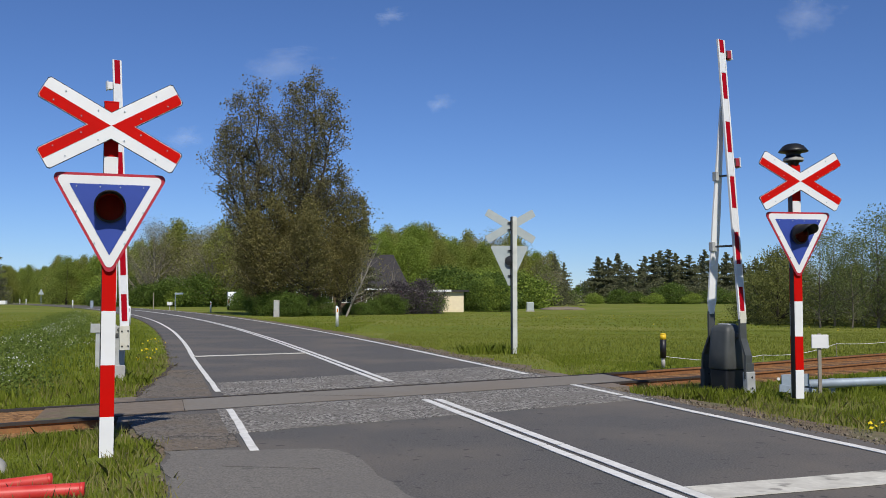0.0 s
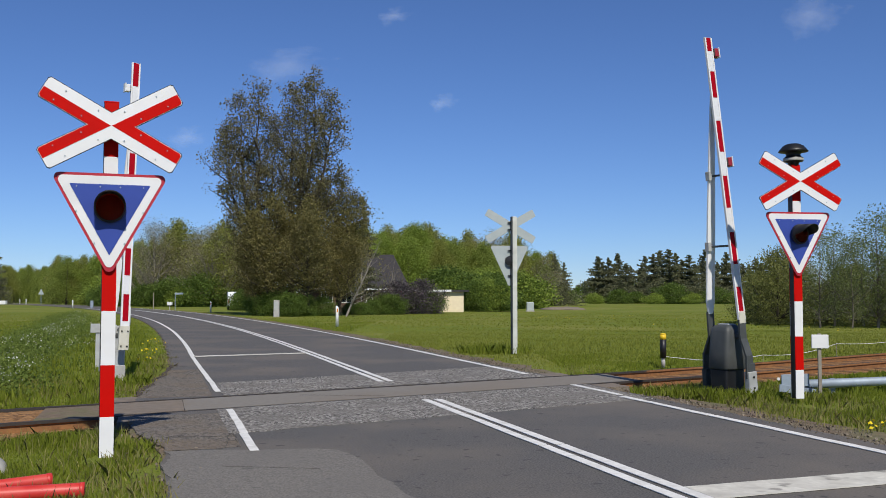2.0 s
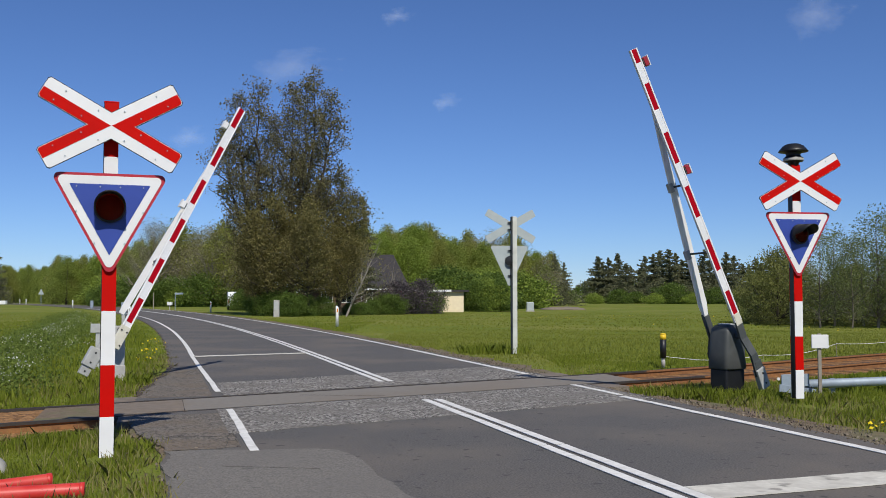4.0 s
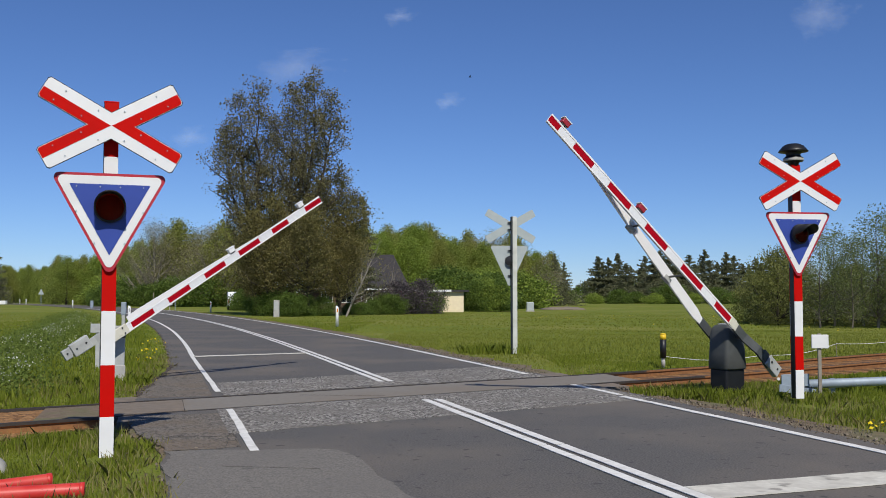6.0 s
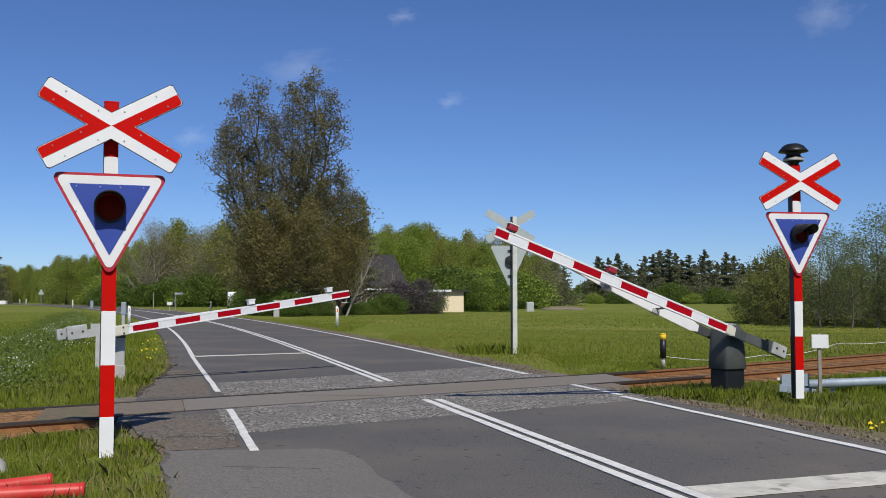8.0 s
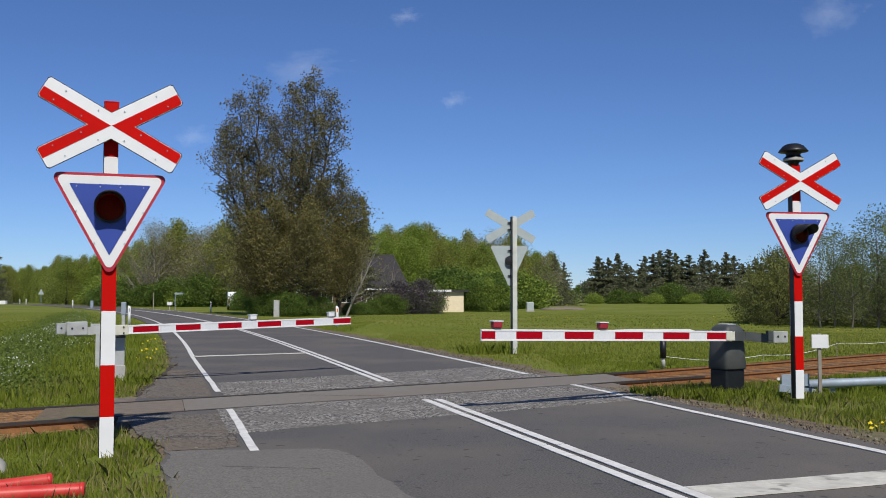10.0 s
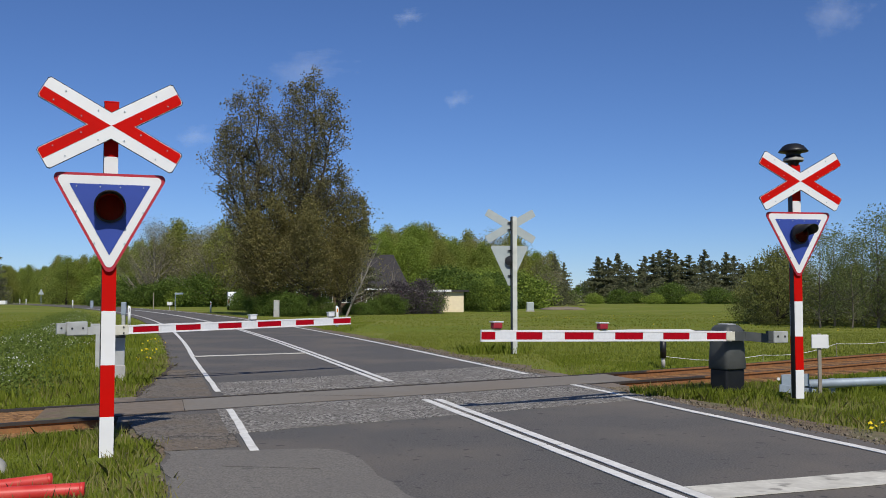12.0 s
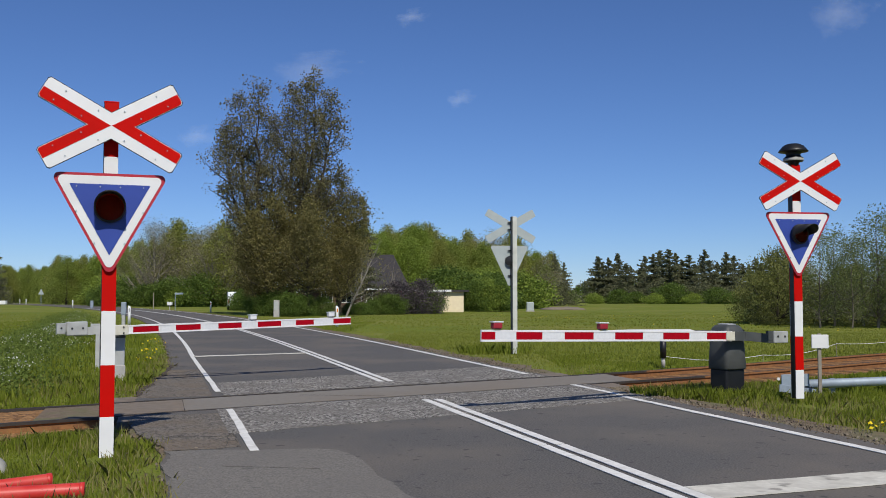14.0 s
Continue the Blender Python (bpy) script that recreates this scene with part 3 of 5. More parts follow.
    tri = [(-hw - 0.02, zt), (hw + 0.02, zt), (0, zb - 0.06)]
    def inset(d):
        c = (0, zt - (zt - zb + 0.06) / 3)
        f = 1 - d / ((zt - zb + 0.06) / 3)
        return [(c[0] + (x - c[0]) * f, c[1] + (z - c[1]) * f) for x, z in tri]
    if back:
        part("triangle", plate(bmesh.new(), rounded(tri, 0.05), yb, yb + 0.012), ALU_BACK, sg, "grey back of a triangular sign").matrix_basis = pose(0.11, 0, 0)
        part("lamp_case", lathe(bmesh.new(), [(0.02, -0.10), (0.13, -0.09), (0.13, 0.0)], 20, 'Y'), BLACK, sg).matrix_basis = pose(0.11, yb + 0.01, 2.45)
        for z in (3.46, 3.28, 2.72, 2.05):
            part("clamp", boxed(-0.08, 0.16, yb + 0.012, -0.04, z - 0.015, z + 0.015), BLACK, sg)
        return sg
    t0 = part("triangle", plate(bmesh.new(), rounded(tri, 0.05), yb, yb + 0.014), RIM_RED, sg, "red-rimmed triangular sign plate")
    part("white_border", plate(bmesh.new(), rounded(inset(0.026), 0.042), yb - 0.004, yb + 0.001), WHITE, t0, "white border")
    part("blue_field", plate(bmesh.new(), rounded(inset(0.105), 0.006), yb - 0.008, yb - 0.003), BLUE, t0, "blue field")
    for x, z in ((-0.30, 2.585), (-0.09, 2.585), (0.09, 2.585), (0.30, 2.585), (-0.3, 2.35), (0.3, 2.35), (-0.135, 2.05), (0.135, 2.05)):
        part("bolt", tube(bmesh.new(), (x, yb - 0.014, z), (x, yb - 0.005, z), 0.007, n=8), STEEL, t0)
    # signal lamp
    zl = 2.39
    head = part("signal_lamp", lathe(bmesh.new(), [(0.146, 0.0), (0.146, 0.05), (0.136, 0.062), (0.126, 0.062), (0.126, 0.012), (0.0, 0.010)], 28, 'Y'), BLACK, sg, "black signal lamp housing", True)
    head.matrix_basis = pose(0, yb - 0.008, zl, 0, 0, aim)
    # hood over the upper half
    bm = bmesh.new()
    k, rings = 24, []
    for r in (0.142, 0.134):
        row = []
        for i in range(k + 1):
            a = radians(-6 + 192 * i / k)
            reach = 0.06 + 0.25 * max(0.0, math.sin(a)) ** 0.3
            row.append((bm.verts.new((r * math.cos(a), -0.045, r * math.sin(a))), bm.verts.new((r * math.cos(a), -reach, r * math.sin(a) - 0.02 * reach))))
        rings.append(row)
    for i in range(k):
        for row in rings:
            bm.faces.new((row[i][0], row[i + 1][0], row[i + 1][1], row[i][1]))
        bm.faces.new((rings[0][i][1], rings[0][i + 1][1], rings[1][i + 1][1], rings[1][i][1]))
    part("hood", bm, BLACK, head, "black lamp hood", True)
    part("lens", lathe(bmesh.new(), [(0.126, 0.045), (0.115, 0.058), (0.09, 0.07), (0.05, 0.079), (0.001, 0.082)], 28, 'Y'), LENS, head, "domed red glass lens", True)
    # unseen louvres, added so the lens looks dim from the side
    for i in range(-8, 9):
        x = i * 0.0135
        hz = math.sqrt(0.114 ** 2 - x * x)
        part("louvre", boxed(x - 0.0006, x + 0.0006, -0.056, -0.026, -hz, hz), BLACK, head, "thin black louvre added to dim the lens from the side")
    lamp = part("lamp_disc", lathe(bmesh.new(), [(0.112, 0.002), (0.112, 0.006), (0.0, 0.006)], 28, 'Y'), LAMP, head, "round signal lamp with one glowing face")
    lamp.data.materials.append(LAMP_BACK)
    for p in lamp.data.polygons:
        if p.normal.y > -0.5:
            p.material_index = 1
    LAMP_UNITS.append(lamp)
    if bell:
        bl = part("warning_bell", lathe(bmesh.new(), [(0.0, 3.735), (0.09, 3.73), (0.15, 3.70), (0.185, 3.655), (0.215, 3.62), (0.212, 3.615), (0.13, 3.61), (0.10, 3.57), (0.11, 3.545), (0.14, 3.525), (0.135, 3.47), (0.08, 3.455), (0.07, 3.40)], 28), BLACK, sg, "black domed warning bell", True)
        part("bell_ring", lathe(bmesh.new(), [(0.137, 3.475), (0.144, 3.48), (0.144, 3.51), (0.139, 3.515)], 28), CONCRETE, bl, "pale ring", True)
    return sg


crossing_sign(pose(-3.19, 9.17, -0.07, 0, 0, 19.0), "red-white crossed boards and blue lamp triangle on a banded pole")
crossing_sign(pose(5.02, 13.68, 0.04, 0, 0, 10.0) @ Matrix.Diagonal((0.97, 0.97, 0.97, 1)), "banded pole with crossed boards, blue lamp triangle and black bell", bell=True, aim=14.0)
crossing_sign(pose(1.89, 25.4, -0.03, 0, 0, 180 + 12.0), "grey back of a crossing sign on a pale pole", back=True)

# ---- barriers ----
def barrier(m, side, stripes, dark, lamp_at):
    """side: on which side of the housing, seen along the boom, the striped boom lies. Returns the stand and the boom."""
    st = thing("barrier_stand", "dark grey level crossing barrier housing on the grass" if dark else "pale grey barrier post on the grass verge", "barrier housing", m=m)
    if dark:
        w, dpt = 0.215, 0.19
        bm = bmesh.new()
        prev = None
        for z, hx, hy in ((-0.50, w + 0.01, dpt), (-0.485, w + 0.022, dpt + 0.012), (-0.2, w + 0.004, dpt), (0.06, w - 0.022, dpt - 0.006), (0.11, w - 0.035, dpt - 0.02), (0.15, w - 0.075, dpt - 0.05), (0.165, w - 0.12, dpt - 0.09)):
            ring = []
            for i in range(28):
                a = i * 2 * math.pi / 28
                c, q = math.cos(a), math.sin(a)
                ring.append(bm.verts.new((hx * math.copysign(abs(c) ** 0.34, c), hy * math.copysign(abs(q) ** 0.34, q), z)))
            if prev:
                for i in range(28):
                    bm.faces.new((prev[i], prev[(i + 1) % 28], ring[(i + 1) % 28], ring[i]))
            else:
                bm.faces.new(ring[::-1])
            prev = ring
        bm.faces.new(prev)
        b = part("housing", bm, DARK_GREY, st, "rounded dark grey housing", True)
        part("base", boxed(-w + 0.01, w - 0.01, -dpt + 0.03, dpt - 0.03, -0.95, -0.49, bevel=0.03), BLACK, st, "black steel base")
        part("footing", boxed(-w - 0.06, w + 0.06, -dpt - 0.06, dpt + 0.06, -1.05, -0.85, bevel=0.03), CONCRETE, st, "concrete footing in the grass")
        # sunlight on the housing's top, put on as a pale plate
        part("lit_top_plate", boxed(-0.09, 0.09, -dpt + 0.09, dpt - 0.09, 0.155, 0.178, bevel=0.008), PALE_GREY, b, "pale grey plate standing for the sunlit top")
    else:
        part("housing", boxed(-0.09, 0.09, -0.085, 0.085, -0.62, 0.06, bevel=0.012), PALE_GREY, st, "pale grey post")
        part("bracket", boxed(-0.10, 0.10, -0.10, 0.10, -0.14, -0.06, bevel=0.01), DARK_GREY, st, "dark bracket")
        part("base", boxed(-0.10, 0.10, -0.10, 0.10, -0.98, -0.6, bevel=0.012), CONCRETE, st, "concrete base")
    arm = thing("barrier_boom", "red and white striped barrier boom with a white brace and counterweights", "barrier", "barrier booms", m)
    y_of = lambda x: side * (0.30 - 0.31 * (x - 0.25) / 4.3)
    L = stripes[0]
    slope = math.degrees(math.atan2(y_of(L) - y_of(0), L))
    start = 0.25 if dark else 0.06
    bm = boxed(start, L, -0.010, 0.010, -0.06, 0.06)
    boom = part("boom", bm, WHITE, arm, "white boom profile")
    boom.matrix_basis = pose(0, y_of(0), 0, 0, 0, slope)
    for z in (-0.062, 0.062):
        part("boom_edge", boxed(start, L, -0.018, 0.018, z - 0.013, z + 0.013, bevel=0.003), WHITE, boom, "white edge rail")
    for i in range(0, len(stripes) - 1):
        a, b = stripes[i + 1], stripes[i]
        mt = RETRO_RED if i % 2 == 0 else PANEL_GREY
        part("stripe", boxed(a + 0.004, b - 0.004, -0.0135, 0.0135, -0.047, 0.047), mt, boom, "red reflective stripe" if i % 2 == 0 else "pale reflective stripe")
    for x in lamp_at:
        lb = part("boom_lamp", boxed(x - 0.066, x + 0.066, -0.045, 0.045, 0.092, 0.168, bevel=0.012), DARK_RED if dark else WHITE, boom, "red boom lamp" if dark else "white lamp case")
        part("lamp_roof", boxed(x - 0.078, x + 0.078, -0.05, 0.05, 0.168, 0.186, bevel=0.005), PANEL_GREY, lb, "pale lamp roof")
        part("lamp_foot", boxed(x - 0.05, x + 0.05, -0.03, 0.03, 0.08, 0.094), DARK_GREY, lb)
    # brace, deepest in the middle of its length
    bm = bmesh.new()
    b0, b1 = Vector((0.30, -side * 0.30, 0)), Vector((3.75, side * 0.02, 0))
    d = (b1 - b0).normalized()
    q = Vector((-d.y, d.x, 0))
    prev = None
    for f, hgt in ((0, 0.045), (0.06, 0.085 if dark else 0.06), (0.45, 0.08 if dark else 0.06), (0.8, 0.05), (1, 0.025)):
        p = b0.lerp(b1, f)
        ring = [bm.verts.new(p + q * (0.014 * sx) + Vector((0, 0, hgt * sz))) for sx, sz in ((-1, -1), (1, -1), (1, 1), (-1, 1))]
        if prev:
            for i in range(4):
                bm.faces.new((prev[i], prev[(i + 1) % 4], ring[(i + 1) % 4], ring[i]))
        else:
            bm.faces.new(ring[::-1])
        prev = ring
    bm.faces.new(prev)
    part("brace", bm, BRACE_WHITE, arm, "white brace beside the boom")
    for x in (1.35, 2.42):
        pa = b0.lerp(b1, (x - 0.3) / 3.45)
        part("cross_bar", tube(bmesh.new(), (x, pa.y, -0.02), (x, y_of(x), 0.02), 0.016, n=8), DARK_GREY, arm, "dark cross bar")
        part("clamp", boxed(x - 0.07, x + 0.07, pa.y - 0.04, pa.y + 0.04, -0.09, -0.02, bevel=0.008), PALE_GREY, arm)
    # side arms past the pivot; the weights hang on the striped boom's side
    for s2 in (-1, 1):
        heavy = s2 == side if dark else s2 != side
        bm = bmesh.new()
        for a, b in (((-0.06, 0.30, 0), (0.36 if dark else 0.07, 0.30, 0)), ((-0.30, 0.41, -0.02), (-0.04, 0.305, 0)), ((-0.62, 0.41, -0.04), (-0.28, 0.41, -0.02)))[:3 if heavy or dark else 1]:
            a, b = Vector((a[0], s2 * a[1], a[2])), Vector((b[0], s2 * b[1], b[2]))
            dr = (b - a).normalized()
            mm = Matrix.Translation((a + b) / 2) @ pose(0, 0, 0, 0, math.degrees(-math.asin(dr.z)), math.degrees(math.atan2(dr.y, dr.x)))
            ln = (b - a).length / 2
            box(bm, -ln, ln, -0.016, 0.016, -0.068, 0.068, m=mm)
        part("side_arm", bm, DARK_GREY if dark else PALE_GREY, arm, "dark grey side arm" if dark else "pale grey side arm")
        if not heavy and not dark:
            part("hub_plate", boxed(-0.34, 0.07, s2 * 0.30 - 0.03, s2 * 0.30 + 0.03, -0.085, 0.085, bevel=0.01), CREAM_PLATE, arm, "cream bolted hub plate")
            for x in (-0.27, -0.02):
                for z in (-0.05, 0.05):
                    part("bolt", tube(bmesh.new(), (x, s2 * 0.30 - 0.045, z), (x, s2 * 0.30 + 0.045, z), 0.013, n=8), BLACK, arm)
            continue
        lift = 0.06 if dark else 0.10
        y = s2 * 0.41
        if heavy and dark:
            part("joint_plate", boxed(0.19, 0.37, s2 * 0.30 - 0.022, s2 * 0.30 + 0.022, -0.066, 0.066, bevel=0.006), CREAM_PLATE, arm, "cream bolted joint plate")
        part("weight_arm", boxed(-0.62 if dark else -0.86, -0.40, y - 0.02, y + 0.02, lift - 0.125, lift + 0.02, bevel=0.006), DARK_GREY if dark else PALE_GREY, arm, "weight bracket")
        cw = part("counterweight", boxed(-0.84 if dark else -0.90, -0.52 if dark else -0.76, y - 0.045, y + 0.045, lift - 0.16, lift + 0.02, bevel=0.012), PALE_GREY if heavy else DARK_GREY, arm, "grey counterweight block")
        for x in (-0.76, -0.60) if dark else (-0.83,):
            part("bolt", tube(bmesh.new(), (x, y - 0.055, lift - 0.06), (x, y + 0.055, lift - 0.06), 0.016, n=8), BLACK, cw)
        if not dark:
            cw = part("counterweight", boxed(-0.74, -0.40, y - 0.06, y + 0.06, lift - 0.19, lift + 0.04, bevel=0.012), PALE_GREY, arm, "grey counterweight block")
            for x in (-0.66, -0.48):
                part("bolt", tube(bmesh.new(), (x, y - 0.07, lift - 0.07), (x, y + 0.07, lift - 0.07), 0.016, n=8), BLACK, cw)
    part("axle", tube(bmesh.new(), (0, -0.31, 0), (0, 0.31, 0), 0.045, n=14), DARK_GREY, arm)
    return st, arm


RIGHT_AT, LEFT_AT = (4.29, 14.56, 0.890), (-5.51, 16.34, 0.92)
RIGHT_AZ, LEFT_AZ = 212.5, 37.0
_, RIGHT_BOOM = barrier(pose(*RIGHT_AT, 0, 0, RIGHT_AZ), 1, [4.53, 4.32, 4.01, 3.60, 3.25, 2.77, 2.41, 1.92, 1.56, 1.07, 0.74, 0.30], True, (4.3, 2.62))
_, LEFT_BOOM = barrier(pose(*LEFT_AT, 0, 0, LEFT_AZ), -1, [4.62, 4.20, 3.75, 3.34, 3.02, 2.52, 2.19, 1.72, 1.38, 0.91, 0.60, 0.14], False, (4.15, 2.42))

# ---- plants ----
def quads(name, centres, sizes, mat, parent=None, aspect=0.6, up=0.0, rs=None, label=""):
    """Many small leaves: one bent quad each, at random turns."""
    rs = rs or np.random.RandomState(1)
    n = len(centres)
    u = rs.normal(size=(n, 3))
    u[:, 2] += up
    u /= np.linalg.norm(u, axis=1)[:, None]
    w = np.cross(u, rs.normal(size=(n, 3)))
    w /= np.linalg.norm(w, axis=1)[:, None] + 1e-9
    s = np.asarray(sizes)[:, None]
    a, b = u * s * 0.5, w * s * 0.5 * aspect
    v = np.stack([centres - a, centres + b, centres + a, centres - b], 1).reshape(-1, 3)
    me = bpy.data.meshes.new(name)
    me.vertices.add(4 * n)
    me.vertices.foreach_set("co", v.astype(np.float32).ravel())
    me.loops.add(4 * n)
    me.loops.foreach_set("vertex_index", np.arange(4 * n, dtype=np.int32))
    me.polygons.add(n)
    me.polygons.foreach_set("loop_start", np.arange(0, 4 * n, 4, dtype=np.int32))
    me.materials.append(mat)
    me.update(calc_edges=True)
    me.validate()
    ob = new(name, me)
    if parent:
        ob.parent = parent
    return tagged(ob, label)


def tree(name, label, category, seed, height, radius, bare, clumps, per, leaf, mat, shape, bark=BARK, spread=0.5, limbs=30, trunk=None, rise=1.0, stems=1, tall=0.75):
    """shape(f): crown radius share at the height share f."""
    rs = np.random.RandomState(seed)
    tr = thing(name, label, category)
    trunk = trunk or height * 0.018
    f = rs.rand(clumps)
    ang = rs.rand(clumps) * 2 * np.pi
    lob = 1 + 0.26 * np.sin(ang * 3 + seed) * np.sin(f * 9 + seed) + 0.18 * np.sin(ang * 5 + f * 17)
    r = radius * np.array([shape(x) for x in f]) * np.sqrt(0.12 + 0.88 * rs.rand(clumps)) * lob
    z = bare * height + f * (1 - bare) * height * 0.97
    z = z * (1 - 0.13 * (0.5 + 0.5 * np.sin(ang * 4 + seed * 1.7)) * np.minimum(1, r / radius * 1.5)) + rs.normal(size=clumps) * 0.012 * height
    cen = np.stack([r * np.cos(ang), r * np.sin(ang), z], 1)
    pts = np.repeat(cen, per, 0) + np.clip(rs.normal(size=(clumps * per, 3)), -1.7, 1.7) * spread * np.array([1, 1, tall])
    pts[:, 2] = np.maximum(pts[:, 2], 0.08)
    sz = leaf * (0.6 + 0.8 * rs.rand(len(pts)))
    bm = bmesh.new()
    for k in range(stems):
        a = k * 2.4 + seed
        off = 0.0 if stems == 1 else radius * 0.25
        top = Vector((math.cos(a) * off, math.sin(a) * off, height * (0.93 - 0.05 * k)))
        foot = Vector((math.cos(a) * off * 0.2, math.sin(a) * off * 0.2, -0.15))
        last, lr = foot, trunk
        for j in range(1, 7):
            g = j / 6
            p = foot.lerp(top, g) + Vector((rs.normal(), rs.normal(), 0)) * height * 0.008
            nr = trunk * (1 - 0.93 * g)
            tube(bm, last, p, lr, nr, 7, False)
            last, lr = p, nr
    order = rs.permutation(clumps)[:limbs]
    for i in order:
        c = Vector(cen[i])
        out = math.hypot(c.x, c.y)
        h0 = max(0.08 * height, min(c.z - out * 0.9 * rise, height * 0.85))
        a = Vector((0.1 * c.x, 0.1 * c.y, h0))
        mid = a.lerp(c, 0.5) + Vector((0, 0, -0.08 * out * rise)) + Vector(rs.normal(size=3)) * 0.1
        r0 = max(0.008, trunk * 0.36 * (1 - h0 / height))
        tube(bm, a, mid, r0, r0 * 0.6, 5, False)
        tube(bm, mid, c, r0 * 0.6, r0 * 0.2, 5, False)
        for _ in range(2):
            tube(bm, mid.lerp(c, rs.rand()), c + Vector(rs.normal(size=3)) * spread * 1.6, r0 * 0.3, r0 * 0.12, 4, False)
    part("trunk", bm, bark, tr)
    quads("crown", pts, sz, mat, tr, rs=rs, aspect=0.75)
    return tr


def limbed_tree(name, label, category, seed, leaders, base, lower, fork, boughs, reach, form, mat, leaf, per, lift=0.85, bark=BARK, trunk=0.3, spread=0.2, twigs=6):
    """A forked tree. leaders: (x, y, top height) of each main stem; boughs rise from every stem, twigs from the boughs, leaves in tufts on the twigs.
    form(f): share of the reach at the share f of a stem's leafy height; lower: where the boughs begin."""
    rs = np.random.RandomState(seed)
    tr = thing(name, label, category)
    bm = bmesh.new()
    tufts, weight = [], []
    hub = Vector((base[0], base[1], fork))
    tube(bm, (base[0], base[1], -0.2), hub, trunk, trunk * 0.8, 9, False)
    for k, (lx, ly, top) in enumerate(leaders):
        start, end = hub, Vector((lx, ly, top))
        pts = []
        for j in range(11):
            g = j / 10
            side = 1 - (1 - g) ** 2
            p = Vector((start.x + (end.x - start.x) * side, start.y + (end.y - start.y) * side, start.z + (end.z - start.z) * g))
            pts.append(p + Vector((rs.normal(), rs.normal(), 0)) * 0.12 * (0 < j < 10))
        r0 = trunk * 0.62
        for j in range(10):
            tube(bm, pts[j], pts[j + 1], r0 * (1 - j / 10.5), r0 * (1 - (j + 1) / 10.5), 6, False)
        for b in range(boughs):
            f = (b + rs.rand()) / boughs
            h = lower + (top - lower) * f * 0.985
            g = min(0.999, max(0.0, (h - fork) / (top - fork))) * 10
            o = pts[int(g)].lerp(pts[int(g) + 1], g - int(g)) if h > fork else Vector((base[0], base[1], h))
            az = b * 2.4 + k * 1.3 + rs.normal() * 0.35
            ln = reach * form(f) * rs.uniform(0.55, 1.18)
            rise = ln * lift * rs.uniform(0.55, 1.25)
            tip = o + Vector((math.cos(az) * ln, math.sin(az) * ln, rise))
            tip.z = min(tip.z, top + 0.3 - 0.5 * ln)
            mid = o.lerp(tip, 0.5) + Vector((0, 0, -0.10 * ln)) + Vector(rs.normal(size=3)) * 0.08 * ln
            br = max(0.012, 0.030 * ln * (1 - 0.3 * f))
            tube(bm, o, mid, br, br * 0.6, 4, False)
            tube(bm, mid, tip, br * 0.6, br * 0.15, 4, False)
            tufts.append(tip)
            count = max(2, int(twigs * (0.4 + 0.6 * ln / reach)))
            for _ in range(count):
                u = rs.uniform(0.25, 1.0)
                q = o.lerp(mid, u * 2) if u < 0.5 else mid.lerp(tip, u * 2 - 1)
                e = q + Vector((rs.normal() * 0.30, rs.normal() * 0.30, abs(rs.normal()) * 0.38 + 0.05)) * (0.55 + 0.28 * ln)
                tube(bm, q, e, br * 0.25, 0.004, 3, False)
                tufts += [e, q.lerp(e, 0.5)]
    part("trunk", bm, bark, tr)
    cen = np.array(tufts)
    dense = rs.gamma(0.9, 1 / 0.9, len(cen))
    num = np.maximum(1, (per * dense)).astype(int)
    pts = np.repeat(cen, num, 0) + np.clip(rs.normal(size=(num.sum(), 3)), -1.4, 1.4) * spread * np.array([1, 1, 1.15])
    pts[:, 2] = np.maximum(pts[:, 2], 0.08)
    quads("crown", pts, leaf * (0.6 + 0.8 * rs.rand(len(pts))), mat, tr, rs=rs, aspect=0.8)
    return tr


def spot(bearing, dist, z=-0.05, turn=0.0, size=1.0, wide=None):
    """Pose on the meadow at a bearing (sideways metres per metre ahead) and a distance ahead."""
    wide = wide or size
    return pose(bearing * dist, dist, z, 0, 0, turn) @ Matrix.Diagonal((wide, wide, size, 1))


poplar_form = lambda f: (0.72 + 0.28 * math.sin(math.pi * f ** 0.8)) * (1 - f ** 13) ** 0.6 + 0.03
round_form = lambda f: max(0.05, math.sin(math.pi * (0.12 + 0.86 * f)) ** 0.65)
dense_form = lambda f: (1 - f ** 2.6) ** 0.6 + 0.03
wood_form = lambda f: (0.75 + 0.25 * math.sin(math.pi * f)) * (1 - f ** 3.5) ** 0.7 + 0.05


